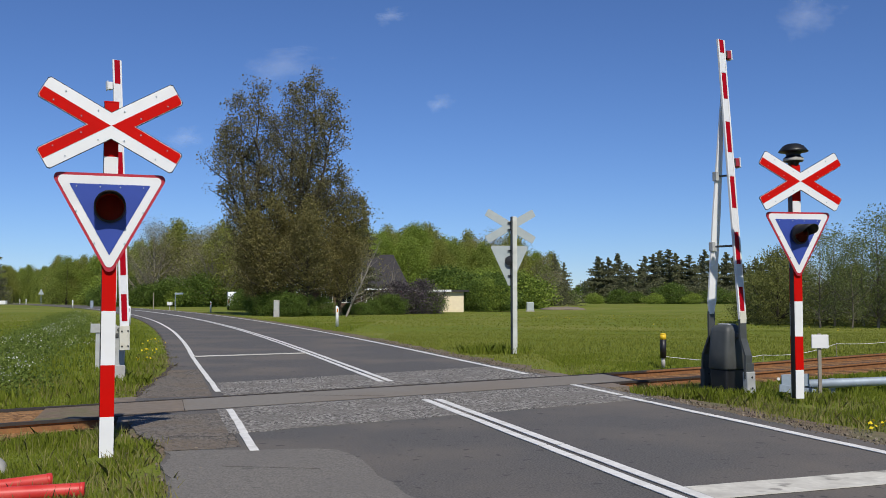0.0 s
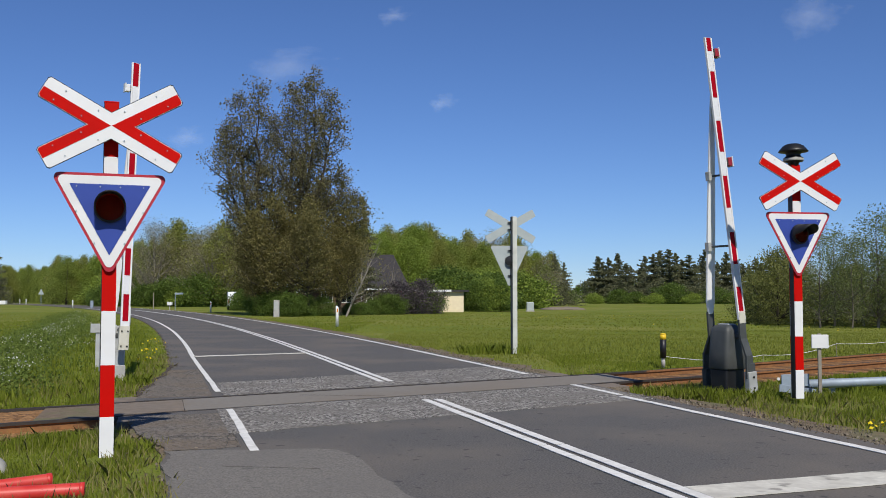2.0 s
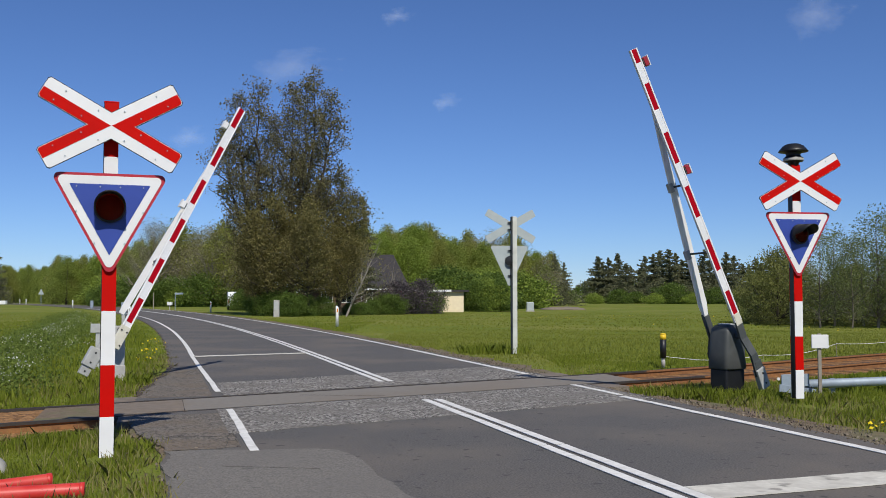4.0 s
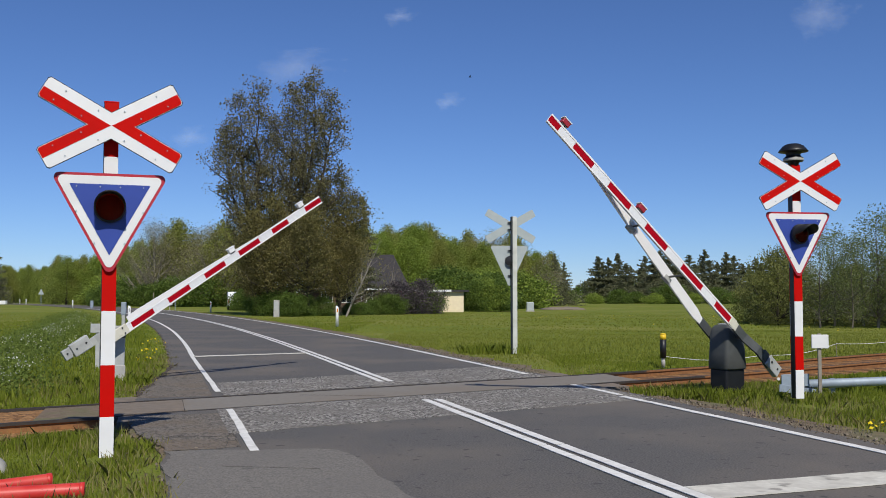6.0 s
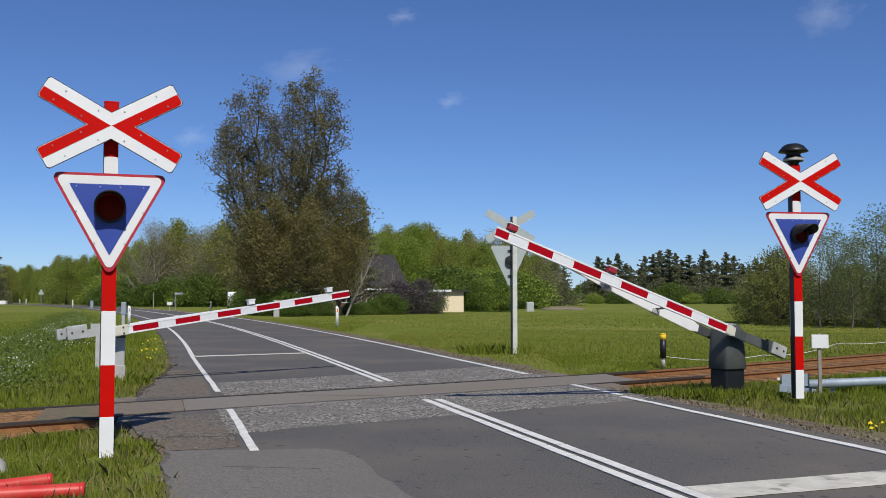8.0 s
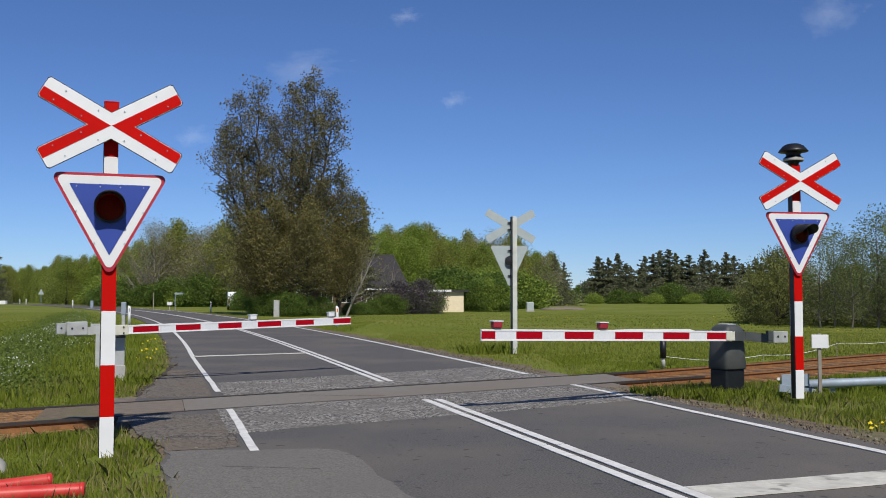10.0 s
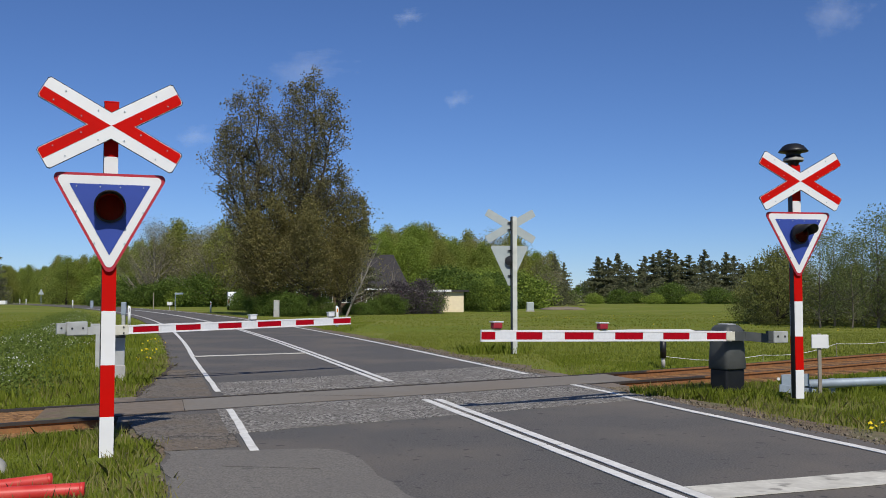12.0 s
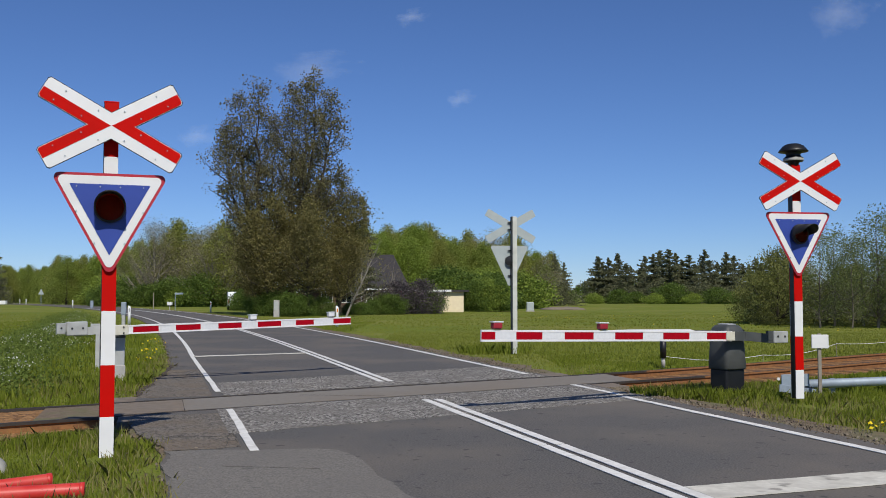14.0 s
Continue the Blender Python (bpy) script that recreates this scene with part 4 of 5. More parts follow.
def conifer(label, seed, height, radius, layers, mat=NEEDLES, leaf=0.3):
    """A trunk with rings of drooping boughs, shorter towards the tip, with gaps between them."""
    rs = np.random.RandomState(seed)
    tr = thing("conifer_tree", label, "tree")
    bm = bmesh.new()
    tube(bm, (0, 0, -0.15), (0, 0, height * 0.97), height * 0.016, 0.02, 7, False)
    pts = []
    for k in range(layers):
        f = k / (layers - 1)
        z1 = height * (0.08 + 0.90 * f)
        for j in range(int(6 - 2 * f)):
            a = rs.rand() * 2 * math.pi
            z0 = min(height * 0.98, z1 + rs.normal() * height * 0.028)
            ln = radius * max(0.06, (1 - f) ** 0.8) * rs.uniform(0.35, 1.15)
            drop = ln * rs.uniform(0.05, 0.3)
            tip = Vector((ln * math.cos(a), ln * math.sin(a), z0 - drop + 0.25 * ln * f))
            root = Vector((0, 0, z0))
            tube(bm, root, tip, 0.035, 0.008, 4, False)
            m = int(26 + 50 * (1 - f))
            u = rs.rand(m) ** 0.7
            q = np.outer(1 - u, root) + np.outer(u, tip)
            q[:, 2] += 0.15 * ln * u * (u - 0.6)
            q += rs.normal(size=(m, 3)) * np.array([0.20, 0.20, 0.10]) * (0.6 + 0.4 * ln) * (1.05 - 0.8 * f)
            pts.append(q)
    pts = np.concatenate(pts)
    pts[:, 2] = np.maximum(pts[:, 2], 0.1)
    part("trunk", bm, BARK, tr)
    quads("crown", pts, leaf * (0.6 + 0.8 * rs.rand(len(pts))), mat, tr, rs=rs, aspect=0.3)
    return tr

# ---- the tall pair of poplars by the house, with the lower growth under them ----
tall_form = lambda f: (0.62 + 0.38 * math.sin(math.pi * min(1, f * 1.25))) * (1 - f ** 5) ** 0.8 + 0.10
t = limbed_tree("poplar_tree", "tall poplar with sparse bronze spring leaves", "tree", 11, ((-0.6, 0.4, 18.0), (1.0, -0.6, 18.9), (-1.5, -0.3, 15.4), (2.2, 0.5, 16.5)), (1.2, 0), 4.6, 2.6, 52, 2.2, tall_form, BROWN_LEAF, 0.14, 10, trunk=0.30, spread=0.27, twigs=8)
t.matrix_basis = spot(-0.2065, 78)
t = limbed_tree("poplar_tree", "tallest poplar with bronze leaves and upright limbs", "tree", 12, ((0.6, 0.2, 19.9), (-1.3, 0.5, 18.6), (2.0, -0.4, 17.8), (-0.3, 1.2, 18.9)), (-1.2, 0), 4.2, 2.6, 52, 2.2, tall_form, BROWN_LEAF, 0.14, 10, trunk=0.34, spread=0.27, twigs=8)
t.matrix_basis = spot(-0.1425, 77)
low_form = lambda f: (1 - f ** 1.8) ** 0.75 * (0.92 + 0.08 * math.sin(f * 25)) + 0.13
t = limbed_tree("broadleaf_tree", "bushy tree with bronze-olive leaves beside the house", "tree", 13, ((0.2, 0, 11.3), (1.2, 0.4, 9.6), (-1.4, -0.4, 10.4)), (0, 0), 2.4, 1.6, 52, 2.0, low_form, OLIVE_BRONZE, 0.13, 12, lift=0.8, trunk=0.2, spread=0.34, twigs=8)
t.matrix_basis = spot(-0.109, 78)
t = limbed_tree("broadleaf_tree", "bushy olive-brown tree under the poplars", "tree", 14, ((0.3, 0, 9.2), (1.5, 0.3, 7.4), (-1.4, -0.4, 8.0)), (0, 0), 1.6, 0.6, 48, 1.9, low_form, OLIVE_BRONZE, 0.13, 12, lift=0.7, trunk=0.16, spread=0.34, twigs=8)
t.matrix_basis = spot(-0.178, 75)
copy_thing(t, spot(-0.140, 74, turn=80, size=0.95))
copy_thing(t, spot(-0.193, 76, turn=200, size=0.80))
copy_thing(t, spot(-0.108, 76, turn=140, size=0.74))
t = conifer("dark conifer rising behind the bronze trees", 15, 10.4, 2.4, 32, leaf=0.24)
t.matrix_basis = spot(-0.083, 84)
t = tree("bare_tree", "slender pale leaning tree with few leaves", "tree", 16, 7.0, 1.7, 0.3, 40, 5, 0.12, OLIVE_BRONZE, round_form, bark=PALE_BARK, limbs=26, spread=0.25, trunk=0.09, rise=1.3)
t.matrix_basis = spot(-0.1005, 72) @ pose(0, 0, 0, 0, 24, 0)
for b, d, lean, sz in ((-0.058, 84, -8, 0.72), (-0.050, 84, 10, 0.6)):
    copy_thing(t, spot(b, d, turn=b * 9000, size=sz) @ pose(0, 0, 0, 0, lean, 0))

# ---- woods ----
WOOD = [
    tree("broadleaf_tree", "fresh green broadleaf tree at the wood's edge", "tree", 21, 10, 3.4, 0.10, 420, 56, 0.17, GREEN_LEAF, wood_form, limbs=50, spread=0.34, tall=1.7),
    tree("broadleaf_tree", "olive-green broadleaf tree at the wood's edge", "tree", 22, 10, 3.2, 0.08, 400, 56, 0.17, OLIVE_LEAF, wood_form, limbs=60, spread=0.34, tall=1.8),
    tree("broadleaf_tree", "darker green dense broadleaf tree", "tree", 23, 10, 3.6, 0.02, 420, 56, 0.18, MID_LEAF, dense_form, limbs=30, spread=0.36, tall=1.5),
    tree("broadleaf_tree", "thinly leaved tree with grey-brown twigs", "tree", 24, 10, 3.4, 0.14, 260, 26, 0.13, THIN_LEAF, round_form, bark=PALE_BARK, limbs=220, spread=0.45, rise=1.3, tall=1.2),
]
CONE = [
    conifer("dark conifer at the far edge of the meadow", 31, 10, 4.2, 30, leaf=0.46),
    conifer("broad dark spruce with ragged boughs", 32, 10, 5.0, 27, leaf=0.46),
    conifer("slim ragged conifer against the sky", 33, 10, 3.5, 32, leaf=0.44),
]
BUSH = [
    tree("bush", "bright green rounded bush", "bush", 41, 3, 2.0, 0.0, 130, 60, 0.14, GREEN_LEAF, round_form, limbs=14, spread=0.35),
    tree("bush", "dark green dense bush", "bush", 42, 3, 2.0, 0.0, 130, 60, 0.14, DEEP_LEAF, round_form, limbs=14, spread=0.35),
    tree("bush", "lilac bush with faded purple bloom", "bush", 43, 3, 1.9, 0.0, 130, 60, 0.11, LILAC_LEAF, round_form, limbs=14, spread=0.32),
]
SPARSE = [
    tree("young_tree", "slender alder with thin dark foliage", "tree", 51, 6, 1.3, 0.12, 190, 24, 0.085, DEEP_THIN, poplar_form, bark=TWIG, limbs=70, spread=0.24, trunk=0.075, rise=1.2),
    tree("young_tree", "half-bare young tree with fine twigs", "tree", 52, 6, 1.5, 0.12, 190, 22, 0.08, DEEP_THIN, round_form, bark=TWIG, limbs=80, spread=0.28, trunk=0.06, rise=0.8),
    tree("willow_bush", "dense rounded willow bush in young leaf", "bush", 53, 4, 2.0, 0.0, 210, 60, 0.085, WILLOW_LEAF, round_form, limbs=60, spread=0.24, rise=1.2),
]
USED = set()


def plant(proto, b, d, h, wide=1.0, turn=0.0):
    """Place a tree of height h: the model itself the first time, then copies."""
    base = {"bush": 3.0, "young_tree": 6.0, "willow_bush": 4.0}.get(proto.name.split(".")[0], 10.0)
    m = spot(b, d, turn=turn, size=h / base, wide=wide * h / base)
    if proto.name in USED:
        twin = copy_thing(proto, m)
        twin.matrix_basis = m
        return twin
    USED.add(proto.name)
    proto.matrix_basis = m
    return proto


wr = random.Random(9)
# far rows: bearing from, to, count, distance, height, models
for b0, b1, count, d, hgt, kinds in (
    (-0.62, -0.38, 22, 300, 10.2, (2, 3, 1, 2)),
    (-0.49, -0.385, 12, 230, 8.2, (2, 1, 2)),
    (-0.405, -0.335, 8, 180, 8.4, (1, 2, 0)),
    (-0.352, -0.22, 14, 165, 10.4, (0, 2, 1)),
    (-0.31, -0.20, 7, 150, 13.5, (3, 3, 1)),
    (-0.10, -0.01, 12, 145, 11.2, (0, 0, 1)),
    (-0.05, 0.08, 18, 155, 10.9, (0, 1, 3)),
    (-0.07, 0.065, 14, 135, 8.6, (0, 1, 2)),
    (0.06, 0.115, 7, 150, 8.0, (1, 0, 3)),
    (0.33, 0.60, 9, 130, 6.5, (1, 3, 2)),
):
    for i in range(count):
        b = b0 + (b1 - b0) * (i + wr.uniform(0.1, 0.9)) / count
        plant(WOOD[kinds[i % len(kinds)]], b, d * wr.uniform(0.94, 1.08), hgt * wr.uniform(0.88, 1.07), wr.uniform(0.9, 1.25), wr.uniform(0, 360))
for b, d, hgt, k in ((-0.470, 190, 13, 0), (0.116, 150, 8.2, 0), (0.126, 155, 7.0, 1)):
    plant(CONE[k], b, d, hgt, 0.8, wr.uniform(0, 360))
for i in range(28):
    b = 0.156 + 0.21 * (i + wr.uniform(0.1, 0.9)) / 28
    plant(CONE[i % 3], b, wr.uniform(205, 240), wr.uniform(8.5, 12.4), wr.uniform(1.05, 1.45), wr.uniform(0, 360))
for i in range(11):
    b = 0.10 + 0.24 * (i + wr.uniform(0.2, 0.8)) / 11
    plant(BUSH[(0, 1, 0, 1, 1)[i % 5]], b, wr.uniform(185, 205), wr.uniform(2.0, 4.2), 1.4, wr.uniform(0, 360))
for i in range(12):
    b = 0.0 + 0.085 * (i + wr.uniform(0.2, 0.8)) / 12
    plant(BUSH[(1, 1, 0)[i % 3]], b, wr.uniform(112, 125), wr.uniform(3.2, 5.2), 1.3, wr.uniform(0, 360))
for i in range(10):
    b = -0.36 + 0.13 * (i + wr.uniform(0.2, 0.8)) / 10
    plant(BUSH[(1, 0, 1)[i % 3]], b, wr.uniform(140, 155), wr.uniform(3.0, 5.0), 1.3, wr.uniform(0, 360))
# hedge and bushes before the house
for b, d, hgt, k in ((-0.145, 74, 1.7, 1), (-0.125, 75, 1.5, 1), (-0.160, 73, 1.7, 1), (-0.190, 77, 1.8, 1), (-0.178, 75, 1.9, 1), (-0.085, 78, 1.0, 1), (-0.073, 80, 1.2, 1), (-0.099, 80, 0.9, 1),
                     (-0.06, 82, 1.7, 1), (-0.046, 83, 2.7, 2), (-0.033, 84, 1.8, 1), (-0.022, 84, 2.9, 2), (-0.012, 85, 1.9, 1), (-0.052, 81, 1.6, 1), (0.034, 97, 3.0, 1), (0.045, 98, 3.3, 0), (0.06, 98, 3.0, 1)):
    plant(BUSH[k], b, d, hgt, wr.uniform(0.9, 1.2), wr.uniform(0, 360))
for b, d, hgt in ((-0.2105, 106, 2.0), (-0.204, 104, 2.4)):
    plant(BUSH[1], b, d, hgt, 1.0, wr.uniform(0, 360))
# damp corner of the meadow
for b, d, hgt, k in ((0.348, 52, 4.2, 2), (0.366, 55, 3.6, 2), (0.328, 56, 3.0, 2), (0.40, 52, 2.4, 2), (0.43, 53, 2.3, 2), (0.455, 51, 2.4, 2), (0.48, 53, 2.6, 2), (0.505, 51, 2.5, 2),
                     (0.392, 47, 4.9, 1), (0.407, 49, 5.2, 0), (0.425, 46, 4.5, 1), (0.437, 50, 5.0, 0), (0.452, 47, 6.0, 0), (0.468, 48, 5.6, 1), (0.485, 46, 5.5, 0), (0.51, 48, 5.2, 0)):
    plant(SPARSE[k], b, d, hgt, wr.uniform(0.9, 1.15), wr.uniform(0, 360))

# a low dark line of woods on the horizon
rs = np.random.RandomState(77)
n = 9000
fb = rs.uniform(-0.9, 0.9, n)
fd = rs.uniform(640, 700, n)
fz = rs.rand(n) * (9 + 3.0 * np.sin(fb * 40) + 2 * np.sin(fb * 93))
tagged(quads("distant_woods", np.stack([fb * fd, fd, np.maximum(fz, 0.2)], 1), 4.0 + 2 * rs.rand(n), DEEP_LEAF, rs=rs), "low dark woods along the flat horizon", "woods", kind="stuff")

# ---- house and shed ----
hs = thing("house", "low house with a dark hipped roof behind trees and bushes", "house", m=pose(-8.0, 90, -0.05, 0, 0, 4))
part("wall", boxed(-4.6, 4.4, 0, 7, 0, 2.35), BRICKWALL, hs, "brown brick wall")
bm = bmesh.new()
rv = [bm.verts.new(p) for p in ((-5, -0.5, 2.3), (4.9, -0.5, 2.3), (4.9, 7.5, 2.3), (-5, 7.5, 2.3), (-2.2, 3.5, 5.6), (3.4, 3.5, 5.6))]
for f in ((0, 1, 5, 4), (1, 2, 5), (2, 3, 4, 5), (3, 0, 4), (0, 3, 2, 1)):
    bm.faces.new([rv[i] for i in f])
rf = part("roof", bm, ROOF, hs, "dark tiled roof")
part("chimney", boxed(-0.3, 0.3, 3.2, 3.8, 5.3, 6.3, bevel=0.02), BRICKWALL, rf, "brick chimney")
part("fascia", boxed(-5, 4.9, -0.54, -0.5, 2.12, 2.3), WHITE, rf, "white eaves board")
for x in (-3.4, -1.6, 0.3, 2.2):
    w = part("window", boxed(x, x + 1.1, -0.03, 0.02, 0.9, 2.0, bevel=0.01), WHITE, hs, "white-framed window")
    part("pane", boxed(x + 0.08, x + 0.51, -0.045, -0.03, 0.98, 1.92), PANE, w)
    part("pane", boxed(x + 0.59, x + 1.02, -0.045, -0.03, 0.98, 1.92), PANE, w)
d = part("door", boxed(3.6, 4.35, -0.03, 0.02, 0.0, 2.02, bevel=0.01), DARK_RED, hs, "dark red door")
part("door_handle", boxed(3.66, 3.72, -0.08, -0.03, 1.0, 1.05), STEEL, d)

sh = thing("garage", "flat-roofed cream garage with a white roof edge", "outbuilding", m=pose(-0.75, 93, -0.05, 0, 0, 3))
part("wall", boxed(-3.2, 2.75, 0, 5.5, 0, 1.95), CREAM, sh, "cream rendered wall")
part("door", boxed(-0.1, 0.22, -0.02, 0.02, 0, 1.9), BRICKWALL, sh, "dark narrow door")
rf = part("roof", boxed(-3.4, 3.25, -0.35, 5.8, 1.95, 2.14, bevel=0.01), ROOF, sh, "dark flat roof")
part("fascia", boxed(-3.42, 1.55, -0.40, -0.36, 1.96, 2.16), WHITE, rf, "white roof edge")

# ---- parked van beyond the bend ----
van = thing("van", "white parked van half hidden by a bush", "van", m=pose(-24.15, 112, -0.05, 0, 0, 14))
bm = boxed(-0.95, 0.95, -2.4, 2.3, 0.35, 2.05, bevel=0.16)
part("body", bm, VAN_WHITE, van, "white van body", True)
part("rear_window", boxed(-0.7, 0.7, -2.425, -2.38, 1.25, 1.75, bevel=0.01), PANEL_GREY, van, "pale rear door panel")
part("bumper", boxed(-0.9, 0.9, -2.48, -2.3, 0.3, 0.5, bevel=0.03), BLACK, van, "black bumper")
part("lettering", boxed(-0.55, 0.35, -2.43, -2.41, 1.42, 1.56), GREY_TEXT, van, "grey bar of unreadable lettering")
for x in (-0.85, 0.85):
    for y in (-1.6, 1.5):
        wh = part("wheel", tube(bmesh.new(), (x - 0.1, y, 0.33), (x + 0.1, y, 0.33), 0.33, n=20), TYRE, van)
        part("rim", tube(bmesh.new(), (x - 0.11, y, 0.33), (x + 0.11, y, 0.33), 0.2, n=16), PALE_GREY, wh)
for x in (-0.82, 0.82):
    part("tail_light", boxed(x - 0.07, x + 0.07, -2.43, -2.36, 0.75, 1.15, bevel=0.01), DARK_RED, van)

# ---- road furniture ----
def delineator(b, d, face=1):
    t = thing("delineator_post", "white plastic roadside marker post with a reflector", "marker post", "marker posts along the road", spot(b, d, -0.05, turn=18))
    bm = bmesh.new()
    plate(bm, [(-0.07, 0), (0.07, 0), (0.07, 0.98), (-0.02, 1.06), (-0.07, 1.04)], -0.045, 0.045)
    bmesh.ops.bevel(bm, geom=bm.edges[:], offset=0.012, segments=2, affect='EDGES')
    part("post", bm, WHITE, t, "white post", True)
    part("reflector", boxed(-0.03, 0.03, -0.052, -0.046, 0.74, 0.92), ORANGE if face else PALE_GREY, t, "orange reflector" if face else "grey reflector")


for b, d, f in ((-0.1100, 48.0, 1), (-0.2415, 89, 1), (-0.326, 49.5, 0), (-0.385, 120, 0), (-0.440, 190, 0), (-0.4335, 175, 0)):
    delineator(b, d, f)

t = thing("road_sign", "grey back of a distant triangular road sign", "road sign", m=spot(-0.418, 170))
part("post", tube(bmesh.new(), (0, 0, 0), (0, 0, 2.2), 0.05, n=10), STEEL, t)
part("plate", plate(bmesh.new(), rounded([(-0.55, 1.85), (0.55, 1.85), (0, 2.85)], 0.06), -0.06, -0.045), ALU_BACK, t, "grey triangular back")
t = thing("roadside_box", "low white box standing far off by the road", "box", m=spot(-0.4590, 176))
part("body", boxed(-1.3, 0.9, -0.4, 0.4, 0.05, 0.72, bevel=0.05), WHITE, t, "white body")
part("skid", boxed(-1.2, 0.8, -0.35, 0.35, 0.0, 0.06), CONCRETE, t)
t = thing("street_sign", "small blue-grey street name sign on a steel post", "road sign", m=spot(-0.2785, 105))
part("post", tube(bmesh.new(), (0, 0, 0), (0, 0, 1.95), 0.04, n=10), STEEL, t)
part("plate", boxed(-0.05, 0.85, -0.03, 0.0, 1.72, 1.92, bevel=0.01), STEEL, t, "blue-grey name plate")
t = thing("mailbox", "white mailbox on a short post by the road", "mailbox", m=spot(-0.284, 105))
part("post", boxed(-0.04, 0.04, -0.04, 0.04, 0, 0.6), CONCRETE, t)
part("box", boxed(-0.25, 0.25, -0.2, 0.2, 0.55, 0.9, bevel=0.03), WHITE, t, "white box")
t = thing("wooden_post", "thin weathered post by the wood's edge", "post", m=spot(-0.301, 105))
part("pole", tube(bmesh.new(), (0, 0, 0), (0, 0, 1.95), 0.06, 0.05, n=8), PALE_BARK, t)
t = thing("utility_cabinet", "grey concrete utility cabinet on the verge", "cabinet", m=spot(-0.173, 70))
part("body", boxed(-0.2, 0.2, -0.15, 0.15, 0, 1.25, bevel=0.03), CONCRETE, t, "grey body")
part("door", boxed(-0.16, 0.16, -0.165, -0.15, 0.5, 1.15, bevel=0.005), PALE_GREY, t, "pale door")
t = thing("utility_cabinet", "small grey cabinet in the far meadow", "cabinet", m=spot(0.0905, 98))
part("body", boxed(-0.38, 0.38, -0.3, 0.3, 0, 0.95, bevel=0.1), ALU_BACK, t, "grey body")
part("base", boxed(-0.42, 0.42, -0.32, 0.32, -0.05, 0.12), CONCRETE, t)
t = thing("gravel_heap", "low pale gravel heap at the meadow's edge", "heap", m=spot(0.125, 110))
bm = bmesh.new()
bmesh.ops.create_icosphere(bm, subdivisions=3, radius=1)
for v in bm.verts:
    v.co = Vector((v.co.x * 2.6, v.co.y * 1.2, v.co.z * 0.35)) * (1 + 0.15 * noise.noise(v.co * 3))
part("heap", bm, DUSTY, t, "", True)

# plate on a short post behind the left boom
t = thing("trackside_plate", "grey marker plate on a thin post in the grass", "marker", m=pose(-7.02, 19.6, -0.06, 0, 0, 10))
part("post", boxed(-0.04, 0.04, -0.03, 0.03, 0, 0.95), PALE_GREY, t, "thin grey post")
part("plate", boxed(-0.14, 0.30, -0.05, -0.02, 0.80, 0.985, bevel=0.008), PALE_GREY, t, "grey plate")
t = thing("trackside_cabinet", "narrow grey steel post by the road edge", "post", m=pose(-7.60, 22.9, 0.04, 0, 0, 10))
part("post", boxed(-0.04, 0.04, -0.05, 0.05, -0.15, 1.28, bevel=0.01), PALE_GREY, t, "grey post")
part("cap", boxed(-0.058, 0.058, -0.06, 0.06, 1.0, 1.3, bevel=0.015), STEEL, t, "steel head")
t = thing("trackside_cabinet", "small grey post far along the verge", "post", m=spot(-0.3650, 120))
part("post", boxed(-0.08, 0.08, -0.05, 0.05, 0, 0.9, bevel=0.01), PALE_GREY, t, "grey post")
part("cap", boxed(-0.18, 0.18, -0.07, 0.07, 0.1, 1.0, bevel=0.03), STEEL, t, "steel head")

# black post with yellow head, and the white fence tape from it
t = thing("cable_marker", "black marker post with a yellow head in the grass", "marker post", m=pose(4.75, 20.8, -0.05))
part("foot", tube(bmesh.new(), (0, 0, 0), (0, 0, 0.2), 0.042, n=14), CONCRETE, t, "pale foot", True)
part("sleeve", tube(bmesh.new(), (0, 0, 0.2), (0, 0, 0.62), 0.068, n=14), BLACK, t, "black sleeve", True)
part("band", tube(bmesh.new(), (0, 0, 0.60), (0, 0, 0.70), 0.069, n=14), YELLOW, t, "yellow band", True)
part("cap", lathe(bmesh.new(), [(0.066, 0.70), (0.066, 0.715), (0.05, 0.73), (0.0, 0.735)], 14), YELLOW, t, "yellow cap", True)
fence = thing("fence_tape", "thin white fence tape on low posts before the meadow", "fence")
pts = [Vector((4.8, 20.9, 0.18)), Vector((7.3, 22.0, 0.14)), Vector((9.8, 24.0, 0.30)), Vector((13.5, 27.0, 0.42)), Vector((18, 30.5, 0.5))]
for a, b in zip(pts, pts[1:]):
    bm = bmesh.new()
    last = a
    for i in range(1, 7):
        p = a.lerp(b, i / 6) - Vector((0, 0, 0.10 * math.sin(math.pi * i / 6)))
        tube(bm, last, p, 0.006, n=6, cap=False)
        last = p
    part("tape", bm, WHITE, fence, "white tape")
for p in pts[1:]:
    part("fence_post", tube(bmesh.new(), (p.x, p.y, -0.1), (p.x, p.y, p.z + 0.02), 0.008, n=6), PALE_BARK, fence, "thin grey post")

# plate on a stake and the steel tube
t = thing("notice_plate", "blank white plate on a grey wooden stake", "sign", m=pose(5.66, 14.5, -0.06, 0, 0, -4))
part("stake", boxed(-0.025, 0.025, -0.02, 0.02, 0, 0.98, bevel=0.004), PALE_BARK, t, "grey stake")
part("plate", boxed(-0.125, 0.125, -0.045, -0.02, 0.76, 0.965, bevel=0.006), WHITE, t, "white plate")
t = thing("steel_barrier", "galvanised steel tube with end plate lying low in the grass", "guard rail")
a, b = Vector((5.35, 14.75, 0.13)), Vector((10.2, 16.6, 0.13))
part("tube", tube(bmesh.new(), a, b, 0.070, n=18), STEEL, t, "galvanised tube", True)
ang = math.degrees(math.atan2(b.y - a.y, b.x - a.x))
